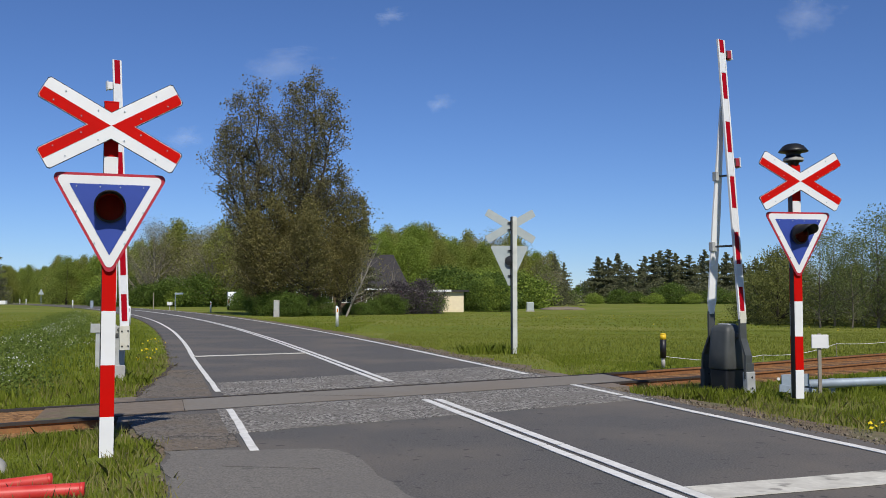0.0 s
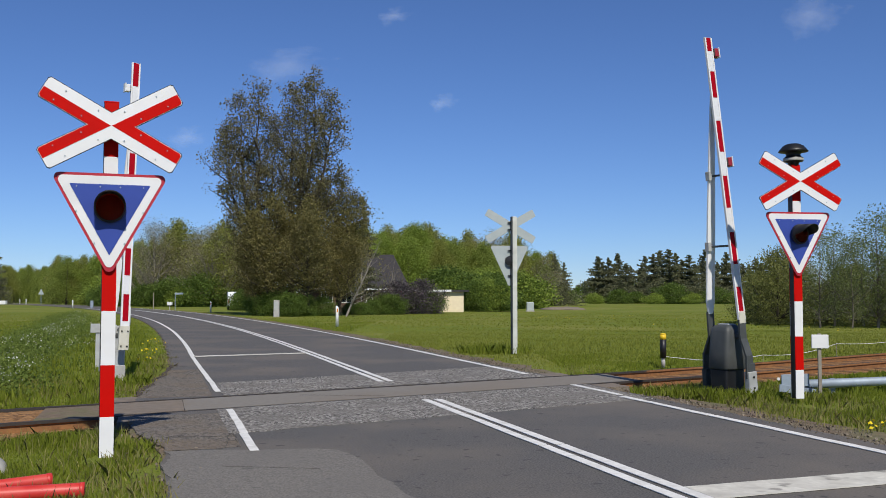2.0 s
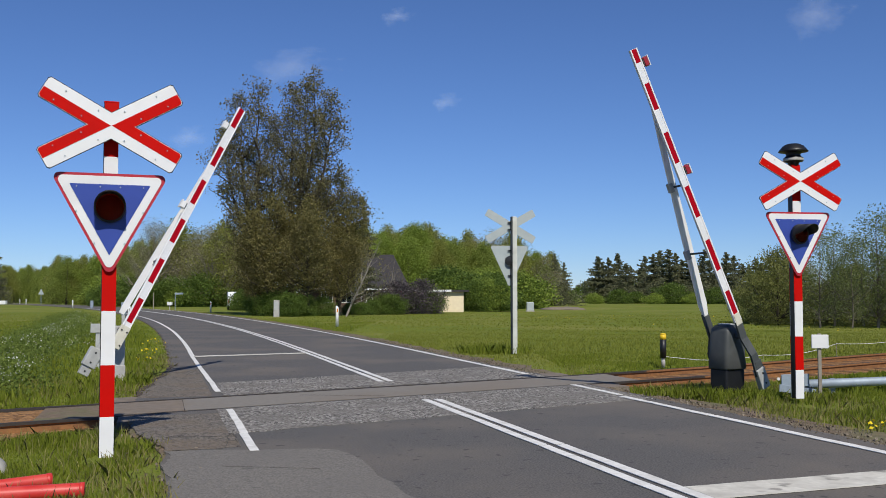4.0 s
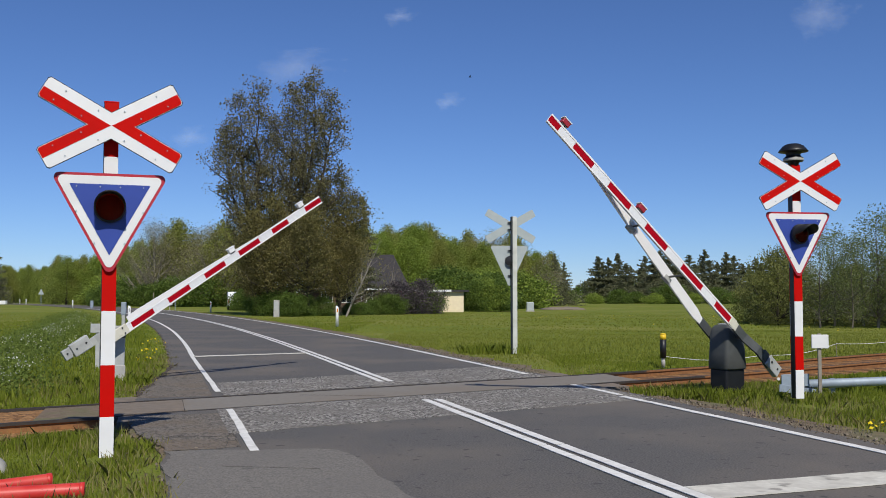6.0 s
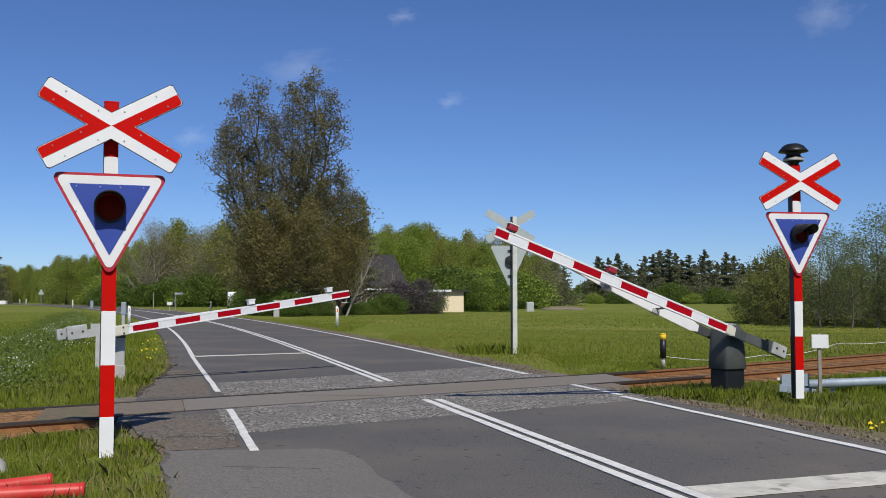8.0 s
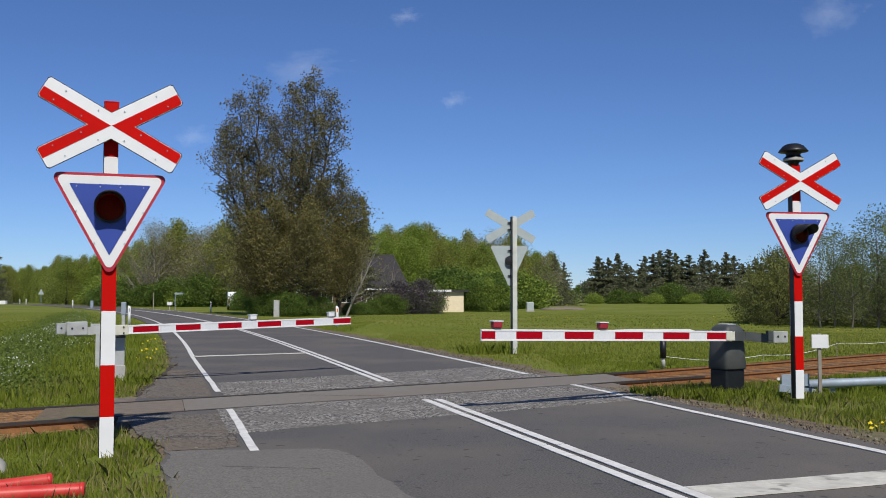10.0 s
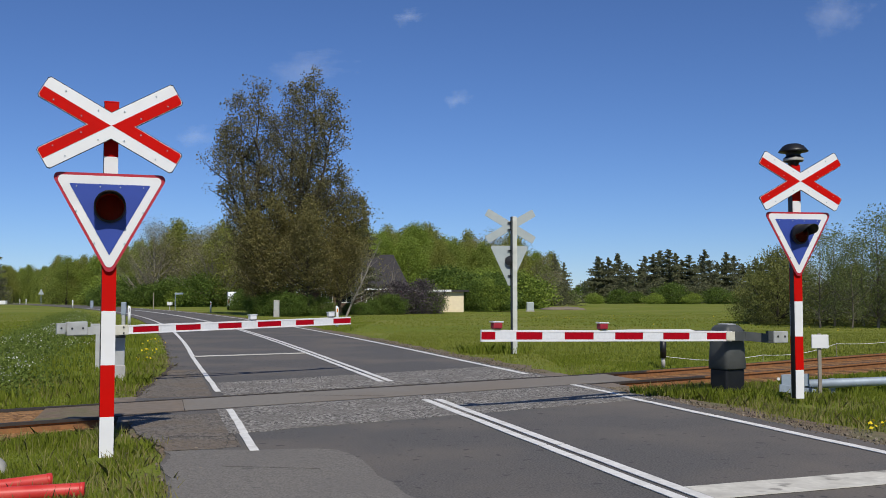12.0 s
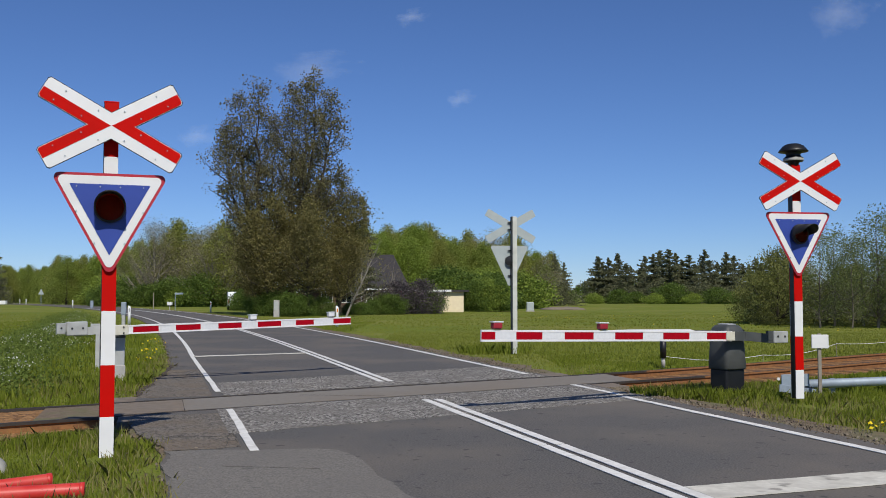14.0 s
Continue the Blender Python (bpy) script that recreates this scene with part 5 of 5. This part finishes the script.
part("end_plate", boxed(-0.30, 0.22, -0.1, -0.075, -0.02, 0.17, bevel=0.006), STEEL, t, "flat end plate").matrix_basis = pose(a.x, a.y, a.z, 0, 0, ang)
part("end_shoe", boxed(-0.35, 0.35, -0.12, -0.10, -0.13, -0.02, bevel=0.006), STEEL, t, "bent shoe").matrix_basis = pose(a.x, a.y, a.z, 0, 8, ang)
part("reflector", tube(bmesh.new(), (a.x - 0.31, a.y - 0.25, 0.24), (a.x - 0.31, a.y - 0.23, 0.24), 0.022, n=12), WHITE, t, "small white reflector")
for f in (0.15, 0.5, 0.85):
    p = a.lerp(b, f)
    part("leg", boxed(p.x - 0.04, p.x + 0.04, p.y + 0.03, p.y + 0.09, -0.25, 0.2), STEEL, t)

# red pipes and a stone by the near sign
for p, q, r in (((-3.74, 7.14, 0.025), (-3.06, 7.58, 0.05), 0.05), ((-3.65, 7.00, 0.025), (-2.69, 7.28, 0.03), 0.056)):
    t = thing("plastic_pipe", "faded red plastic pipe lying in the grass", "pipe", "red pipes")
    P, Q = Vector(p), Vector(q)
    bm = tube(bmesh.new(), P, Q, r, n=20, cap=False)
    tube(bm, P, Q, r * 0.82, n=20, cap=False)
    part("pipe", bm, RED_PIPE, t, "", True)
    part("rim", lathe(bmesh.new(), [(r * 0.82, -0.004), (r * 1.06, -0.004), (r * 1.06, 0.03), (r * 1.0, 0.034)], 20), RED_PIPE, t, "", True).matrix_basis = Matrix.Translation(Q) @ (P - Q).to_track_quat('Z', 'Y').to_matrix().to_4x4()
bm = bmesh.new()
bmesh.ops.create_icosphere(bm, subdivisions=3, radius=0.16)
for v in bm.verts:
    v.co *= 1 + 0.2 * noise.noise(v.co * 6)
    v.co.z *= 0.8
tagged(part("stone", bm, STONE, smooth=True), "pale grey rounded field stone in the grass", "stone").matrix_basis = pose(-3.86, 8.2, 0.02)

# ---- grass ----
def blades(name, xs, ys, heights, widths, mat, label, rs, lean=0.35):
    n = len(xs)
    zs = np.array([ground_z(x, y) for x, y in zip(xs, ys)]) - 0.01
    a = rs.rand(n) * 2 * np.pi
    la = rs.rand(n) * 2 * np.pi
    lr = heights * lean * rs.rand(n)
    base = np.stack([xs, ys, zs], 1)
    side = np.stack([np.cos(a), np.sin(a), np.zeros(n)], 1) * widths[:, None] * 0.5
    bend = np.stack([np.cos(la), np.sin(la), np.zeros(n)], 1) * lr[:, None]
    up = np.stack([np.zeros(n), np.zeros(n), heights], 1)
    mid = base + bend * 0.3 + up * 0.55
    tip = base + bend + up
    v = np.stack([base - side, base + side, mid + side * 0.8, tip, mid - side * 0.8], 1).reshape(-1, 3)
    me = bpy.data.meshes.new(name)
    me.vertices.add(5 * n)
    me.vertices.foreach_set("co", v.astype(np.float32).ravel())
    me.loops.add(5 * n)
    me.loops.foreach_set("vertex_index", np.arange(5 * n, dtype=np.int32))
    me.polygons.add(n)
    me.polygons.foreach_set("loop_start", np.arange(0, 5 * n, 5, dtype=np.int32))
    me.materials.append(mat)
    me.update(calc_edges=True)
    me.validate()
    return tagged(new(name, me), label, "grass", kind="stuff")


def verge_mask(xs, ys, gap=0.0):
    s = xs * RU.x + ys * RU.y
    v = xs * RW.x + ys * RW.y
    v = v + np.where(s > CURVE_S, (s - CURVE_S) ** 2 / (2 * CURVE_R), 0)
    n = xs * TN.x + ys * TN.y
    tt = xs * TD.x + ys * TD.y
    el = 0.08 - 0.36 * np.clip((s - 9.5) / 2, 0, 1) + 0.55 * np.clip((s - 14.8) / 6.7, 0, 1)
    wob = 0.16 * np.sin(s * 2.3) + 0.12 * np.sin(s * 5.9 + 1)
    off = np.where(v < 3, el - v, v - 7.3)
    ok = off > 0.12 + gap + wob * 0.8
    ok &= ~((n > np.where(tt > 8, 12.12, 11.75)) & (n < 14.35))
    for px, py in ((-3.19, 9.12), (5.02, 13.62)):      # bare foot of each pole
        ok &= ~((np.abs(xs - px) < 0.11) & (ys > py - 0.55) & (ys < py + 0.1))
    ok &= ~((n > 11.6) & (n < 13) & (v > -0.55) & (v < 7.45))
    ok &= ~((n > 13) & (n < 14.5) & (v > -0.85) & (v < 8.6))
    return ok, off


def scatter(count, x0, x1, y0, y1, rs, gap=0.0, power=1.0):
    ys = y0 + (y1 - y0) * rs.rand(count) ** power
    xs = x0 + (x1 - x0) * rs.rand(count)
    keep, off = verge_mask(xs, ys, gap)
    keep &= np.abs(xs) < 0.52 * ys + 1.5
    return xs[keep], ys[keep], off[keep]


def tussock(xs, ys):
    return 0.6 + 0.4 * np.sin(xs * 1.9 + 1.3 * np.sin(ys * 1.1)) * np.sin(ys * 1.6 + np.sin(xs * 0.8)) + 0.25 * np.sin(xs * 5.1) * np.sin(ys * 4.3)


rs = np.random.RandomState(5)
for nm, cnt, area, h0, w0, mt, lab in (
    ("verge_grass", 170000, (-10, -1.5, 6.5, 16), 0.13, 0.010, GRASS, "lush green verge grass beside the road and track"),
    ("verge_grass", 110000, (-26, -4, 13.5, 60), 0.20, 0.024, GRASS, "tall green grass beyond the track"),
    ("verge_grass", 170000, (2.5, 13, 8, 27), 0.12, 0.012, GRASS, "green verge grass with bare patches"),
    ("verge_grass", 70000, (-2, 22, 17, 44), 0.11, 0.028, FIELD_GRASS, "short green grass at the meadow's edge"),
    ("meadow_grass", 60000, (-40, 40, 28, 95), 0.09, 0.07, FIELD_GRASS, "tufted meadow grass stretching to the trees"),
):
    xs, ys, off = scatter(cnt, *area, rs, power=1.9 if area[3] == 60 else 1.0)
    tall = np.clip(tussock(xs, ys), 0.25, 1.4) * np.clip(0.35 + off * 0.9, 0.3, 1.0)
    y0, y1 = area[2], area[3]
    if mt is FIELD_GRASS:
        tall = 0.55 + 0.3 * rs.rand(len(xs))
    tall *= 0.3 + 0.7 * np.clip((y1 - ys) / (0.6 * (y1 - y0)), 0, 1)
    if y0 > 16:
        tall *= 0.3 + 0.7 * np.clip((ys - y0) / (0.4 * (y1 - y0)), 0, 1)
    blades(nm, xs, ys, h0 * tall * (0.6 + 0.8 * rs.rand(len(xs))), w0 * (0.6 + 0.8 * rs.rand(len(xs))), mt, lab, rs)
for cnt, area, h0, w0 in ((22000, (-8, -1.5, 6.5, 24), 0.11, 0.010), (12000, (2.5, 10, 8, 20), 0.12, 0.012)):
    xs, ys, off = scatter(cnt, *area, rs, gap=-0.12)
    near = off < 0.75
    xs, ys = xs[near], ys[near]
    blades("dry_grass", xs, ys, h0 * (0.4 + 0.9 * rs.rand(len(xs))), w0 * (0.6 + 0.8 * rs.rand(len(xs))), DRY_GRASS, "dry straw-coloured grass along the road edge", rs, 0.9)

for cnt, area in ((9000, (-10, -1.5, 6.5, 18)), (14000, (2.5, 11, 8, 20))):
    xs, ys, off = scatter(cnt, *area, rs)
    keep = off < 2.6
    xs, ys = xs[keep], ys[keep]
    blades("dry_grass", xs, ys, 0.15 * (0.4 + 0.9 * rs.rand(len(xs))), 0.008 * (0.6 + 0.8 * rs.rand(len(xs))), DRY_GRASS, "straw-coloured stalks among the verge grass", rs, 0.8)

# tall rough herbs with cow parsley along the ditch beside the road
hx, hy, hz, fx = [], [], [], []
for _ in range(7000):
    q = 15.6 + 60 * rs.rand() ** 1.5
    v = -3.3 + rs.normal() * 0.75 - 0.012 * (q - 16)
    p = road(q, v)
    lump = 0.5 + 0.5 * noise.noise((q * 0.9, v * 1.4, 2))
    top = (0.18 + 0.30 * lump) * (1 - min(0.75, abs(v + 3.3) / 3))
    hx.append(p.x), hy.append(p.y), hz.append(top)
    if lump > 0.52 and rs.rand() < 0.10 and v > -4.0:
        fx.append((p.x, p.y, 0.09, top + 0.10))
hx, hy, hz = np.array(hx), np.array(hy), np.array(hz)
cen = np.repeat(np.stack([hx, hy, hz * 0.55], 1), 9, 0) + rs.normal(size=(len(hx) * 9, 3)) * np.array([0.12, 0.12, 0.5]) * np.repeat(np.maximum(0.2, hz), 9)[:, None]
cen[:, 2] = np.maximum(cen[:, 2], -0.02)
tagged(quads("ditch_herbs", cen, 0.034 + 0.04 * rs.rand(len(cen)), HERB, rs=rs, aspect=0.55, up=0.8), "tall rough green herbs along the ditch", "weeds", kind="stuff")

# crumbs of earth and gravel along the asphalt edges and beside the deck
cr = []
for _ in range(9000):
    s = rs.uniform(5, 34)
    if rs.rand() < 0.12:
        v = edge_left(s) - 0.02 + rs.normal() * 0.14
    else:
        v = 7.15 + rs.normal() * 0.15
    p = road(s, v)
    if not 11.6 < TN.dot(p) < 14.4:
        cr.append((p.x, p.y, 0.004 if 0.3 < v < 6.95 else -0.008))
cr = np.array(cr)
tagged(quads("verge_gravel", cr, 0.012 + 0.028 * rs.rand(len(cr)) ** 2, CRUMBS, rs=rs, aspect=0.9), "loose earth crumbs and gravel along the road edge", "gravel", kind="stuff")

# tall clumps round the posts
cx, cy, ch = [], [], []
for x, y, r, hgt, cnt in ((-3.02, 9.35, 0.22, 0.22, 260), (5.2, 13.8, 0.3, 0.14, 200), (4.2, 14.2, 0.55, 0.30, 900), (4.6, 14.15, 0.4, 0.26, 500), (3.75, 14.35, 0.4, 0.26, 500), (3.4, 14.9, 0.5, 0.22, 500), (-5.5, 16.3, 0.6, 0.34, 700), (1.6, 26.0, 0.8, 0.45, 400), (1.0, 25.6, 0.6, 0.45, 250), (5.65, 14.4, 0.4, 0.2, 300), (6.2, 16.2, 0.9, 0.17, 900), (8.0, 17.3, 1.0, 0.17, 1000), (9.8, 18.4, 1.0, 0.17, 900), (4.9, 15.6, 0.5, 0.15, 450), (-3.5, 7.7, 0.5, 0.16, 300)):
    rr, aa = r * np.sqrt(rs.rand(cnt)), rs.rand(cnt) * 2 * np.pi
    cx += list(x + rr * np.cos(aa))
    cy += list(y + rr * np.sin(aa))
    ch += list(0.62 * hgt * (0.4 + 0.8 * rs.rand(cnt)))
blades("grass_clumps", np.array(cx), np.array(cy), np.array(ch), 0.016 + 0.01 * rs.rand(len(cx)), GRASS, "tall grass clumps round the posts", rs, 0.7)

# flowers
def flowers(name, spots, mat, size, label, cat, per=14):
    pts = []
    for x, y, r, z in spots:
        for _ in range(per):
            pts.append((x + rs.normal() * r, y + rs.normal() * r, ground_z(x, y) + z * (0.7 + 0.5 * rs.rand())))
    tagged(quads(name, np.array(pts), size * (0.6 + 0.8 * rs.rand(len(pts))), mat, rs=rs, aspect=1.0, up=-1.0), label, cat, kind="stuff")


flowers("yellow_flowers", [(-6.75, 22.0, 0.16, 0.28), (-6.4, 20.5, 0.1, 0.2), (-8.1, 26.8, 0.2, 0.3), (4.85, 10.7, 0.12, 0.12)], FLOWER_Y, 0.042, "yellow dandelions and rape flowers in the verge", "flowers")
flowers("cow_parsley", fx, FLOWER_W, 0.026, "white cow parsley in the tall grass", "flowers", 7)
flowers("meadow_flowers", [(rs.uniform(4, 30), rs.uniform(40, 75), 1.6, 0.07) for _ in range(22)], FLOWER_Y, 0.045, "scattered yellow dandelions in the meadow", "flowers", 10)

# ---- clouds ----
CLOUD = bpy.data.materials.new("cloud_vapour")
CLOUD.use_nodes = True
_n, _l = CLOUD.node_tree.nodes, CLOUD.node_tree.links
_b, _o = _n["Principled BSDF"], _n["Material Output"]
_b.inputs["Base Color"].default_value = (0.92, 0.93, 0.95, 1)
_b.inputs["Roughness"].default_value = 1.0
_b.inputs["Specular IOR Level"].default_value = 0.0
_tc, _no, _le, _mr, _mu, _tr, _mx = (_n.new(k) for k in ("ShaderNodeTexCoord", "ShaderNodeTexNoise", "ShaderNodeVectorMath", "ShaderNodeMapRange", "ShaderNodeMath", "ShaderNodeBsdfTransparent", "ShaderNodeMixShader"))
_no.inputs["Scale"].default_value, _no.inputs["Detail"].default_value, _no.inputs["Roughness"].default_value = 1.9, 7, 0.62
_l.new(_tc.outputs["Object"], _no.inputs["Vector"])
_le.operation = 'LENGTH'
_l.new(_tc.outputs["Object"], _le.inputs[0])
_mr.inputs[1].default_value, _mr.inputs[2].default_value, _mr.inputs[3].default_value, _mr.inputs[4].default_value = 0.0, 1.0, 0.22, -0.50
_l.new(_le.outputs["Value"], _mr.inputs[0])
_mu.operation = 'ADD'
_l.new(_mr.outputs[0], _mu.inputs[0])
_l.new(_no.outputs[0], _mu.inputs[1])
_m2 = _n.new("ShaderNodeMapRange")
_m2.inputs[1].default_value, _m2.inputs[2].default_value, _m2.inputs[3].default_value, _m2.inputs[4].default_value = 0.45, 0.95, 0.0, 0.17
_l.new(_mu.outputs[0], _m2.inputs[0])
_l.new(_m2.outputs[0], _mx.inputs[0])
_l.new(_tr.outputs[0], _mx.inputs[1])
_l.new(_b.outputs[0], _mx.inputs[2])
_l.new(_mx.outputs[0], _o.inputs[0])


def cloud(px, pz, w, h, drift, seed):
    """A thin fair-weather wisp 2 km off. px, pz: bearing and climb; drift: metres in the whole shot."""
    bm = bmesh.new()
    bmesh.ops.create_grid(bm, x_segments=16, y_segments=16, size=1)
    for v in bm.verts:
        v.co = Vector((v.co.x, 0.12 * noise.noise(v.co * 2 + Vector((seed, 0, 0))), v.co.y))
    ob = part("cloud", bm, CLOUD, smooth=True)
    tagged(ob, "faint white wisp of cloud in the blue sky", "cloud", "clouds", kind="structure")
    ob.visible_shadow = False
    ob.scale = (w, 40, h)
    a, b = pose(px * 2000, 2000, EYE + pz * 2000), pose(px * 2000 + drift[0], 2000, EYE + pz * 2000 + drift[1])
    return ob, a, b


CLOUDS = [cloud(-0.003, 0.204, 75, 48, (43, 10), 1), cloud(0.385, 0.300, 190, 130, (70, 5), 2), cloud(-0.165, 0.247, 230, 90, (60, -8), 3), cloud(-0.269, 0.168, 120, 60, (25, 3), 5), cloud(-0.055, 0.297, 90, 50, (45, -2), 6)]

# ---- a swallow that crosses the sky and turns away over the woods ----
BIRD = thing("bird", "small dark swallow in flight", "bird")
bm = bmesh.new()
bmesh.ops.create_uvsphere(bm, u_segments=10, v_segments=8, radius=1)
for v in bm.verts:
    v.co = Vector((v.co.x * 0.085, v.co.y * 0.028, v.co.z * 0.026))
part("body", bm, BLACK, BIRD, "", True)
for k in (-1, 1):
    bm = bmesh.new()
    plate(bm, [(0.05, 0.0), (0.02, 0.10), (-0.07, 0.19), (-0.03, 0.10), (-0.04, 0.0)], -0.003, 0.003)
    part("wing", bm, BLACK, BIRD, "").matrix_basis = pose(0, k * 0.015, 0.01, -60 * k if k > 0 else 60, 0, 0)
part("tail", plate(bmesh.new(), [(-0.06, -0.01), (-0.15, -0.02), (-0.12, 0.0), (-0.15, 0.02), (-0.06, 0.01)], -0.003, 0.003), BLACK, BIRD).matrix_basis = pose(0, 0, 0, 90, 0, 0)
BIRD_WAY = ((0.00, 85.8, 60.0, 11.2), (3.00, 48.7, 60.0, 14.5), (4.40, 28.0, 60.0, 16.2), (5.30, 13.5, 60.0, 16.4), (5.50, 10.3, 60.0, 16.3), (5.70, 6.8, 60.0, 16.1), (5.90, 3.6, 60.0, 15.8), (6.00, 1.7, 60.0, 15.3), (6.10, 0.5, 60.0, 15.1), (6.20, -1.4, 60.0, 14.6), (6.30, -2.5, 60.0, 14.3), (6.50, -5.1, 60.0, 13.5), (6.65, -4.8, 60.0, 12.7), (6.80, -3.6, 60.0, 11.8), (7.05, -2.5, 85.0, 13.5), (7.40, -0.8, 150.0, 16.0), (8.00, 2.4, 260.0, 6.8), (14.00, 2.8, 300.0, 5.0))


def motions():
    right = ((0.0, 89.5), (0.5, 89.5), (1.0, 89.9), (1.5, 88.8), (2.0, 85.9), (2.5, 82.2), (3.0, 77.3), (3.2, 75.2), (3.7, 69.5), (4.5, 60.0), (5.3, 50.3), (5.5, 48.0), (6.0, 41.8),
             (6.5, 35.9), (7.0, 29.8), (7.5, 24.3), (8.0, 18.9), (8.2, 16.9), (8.7, 11.6), (9.2, 6.9), (9.7, 3.2), (10.1, 1.7), (14.0, 1.7))
    sag = lambda a: (0.5 + 0.5 * math.sin(radians(a))) * math.cos(radians(a))     # the boom's own bend, in degrees
    walk(RIGHT_BOOM, [(t, pose(*RIGHT_AT, 0, sag(a) - a, RIGHT_AZ)) for t, a in right])
    left = ((0.0, 91.2), (1.0, 91.2), (1.5, 90.1), (2.0, 87.0), (2.5, 81.8), (3.0, 75.0), (3.2, 72.5), (3.7, 65.3), (4.5, 54.0), (5.3, 42.3), (5.7, 36.6), (6.0, 32.1), (6.5, 25.5),
            (7.0, 18.7), (7.5, 13.1), (7.7, 10.8), (8.0, 7.6), (8.2, 5.8), (8.6, 2.8), (9.0, 1.0), (14.0, 1.0))
    walk(LEFT_BOOM, [(t, pose(*LEFT_AT, 0, -a, LEFT_AZ)) for t, a in left])
    # the flashing lamps: each lamp disc turns half round to glow and half round again to go dark
    rows, turn, k = [(0.0, 180)], 180, 0
    while 0.13 + 0.993 * k < 13.9:
        on, off = 0.13 + 0.993 * k, 0.80 + 0.993 * k
        for t0 in (on, off):
            for j in range(4):
                t = t0 + j * 0.05
                if t <= 14.0:
                    rows.append((t, turn + 60 * j))
            turn += 180
        k += 1
    rows.append((14.0, rows[-1][1]) if rows[-1][0] < 13.95 else rows.pop())
    for lamp in LAMP_UNITS:
        walk(lamp, [(t, pose(0, -0.022, 0, 0, 0, a)) for t, a in rows])

    heads = [math.degrees(math.atan2(q[2] - p[2], q[1] - p[1])) for p, q in zip(BIRD_WAY, BIRD_WAY[1:])]
    last, rows = heads[0], []
    for (t, x, y, z), a in zip(BIRD_WAY, heads + heads[-1:]):
        step = (a - last + 180) % 360 - 180
        last += max(-80, min(80, step))
        rows.append((t, pose(x, y, z, 0, 0, last)))
    walk(BIRD, rows)
    for ob, a, b in CLOUDS:
        walk(ob, [(0.0, a), (14.0, b)])


motions()
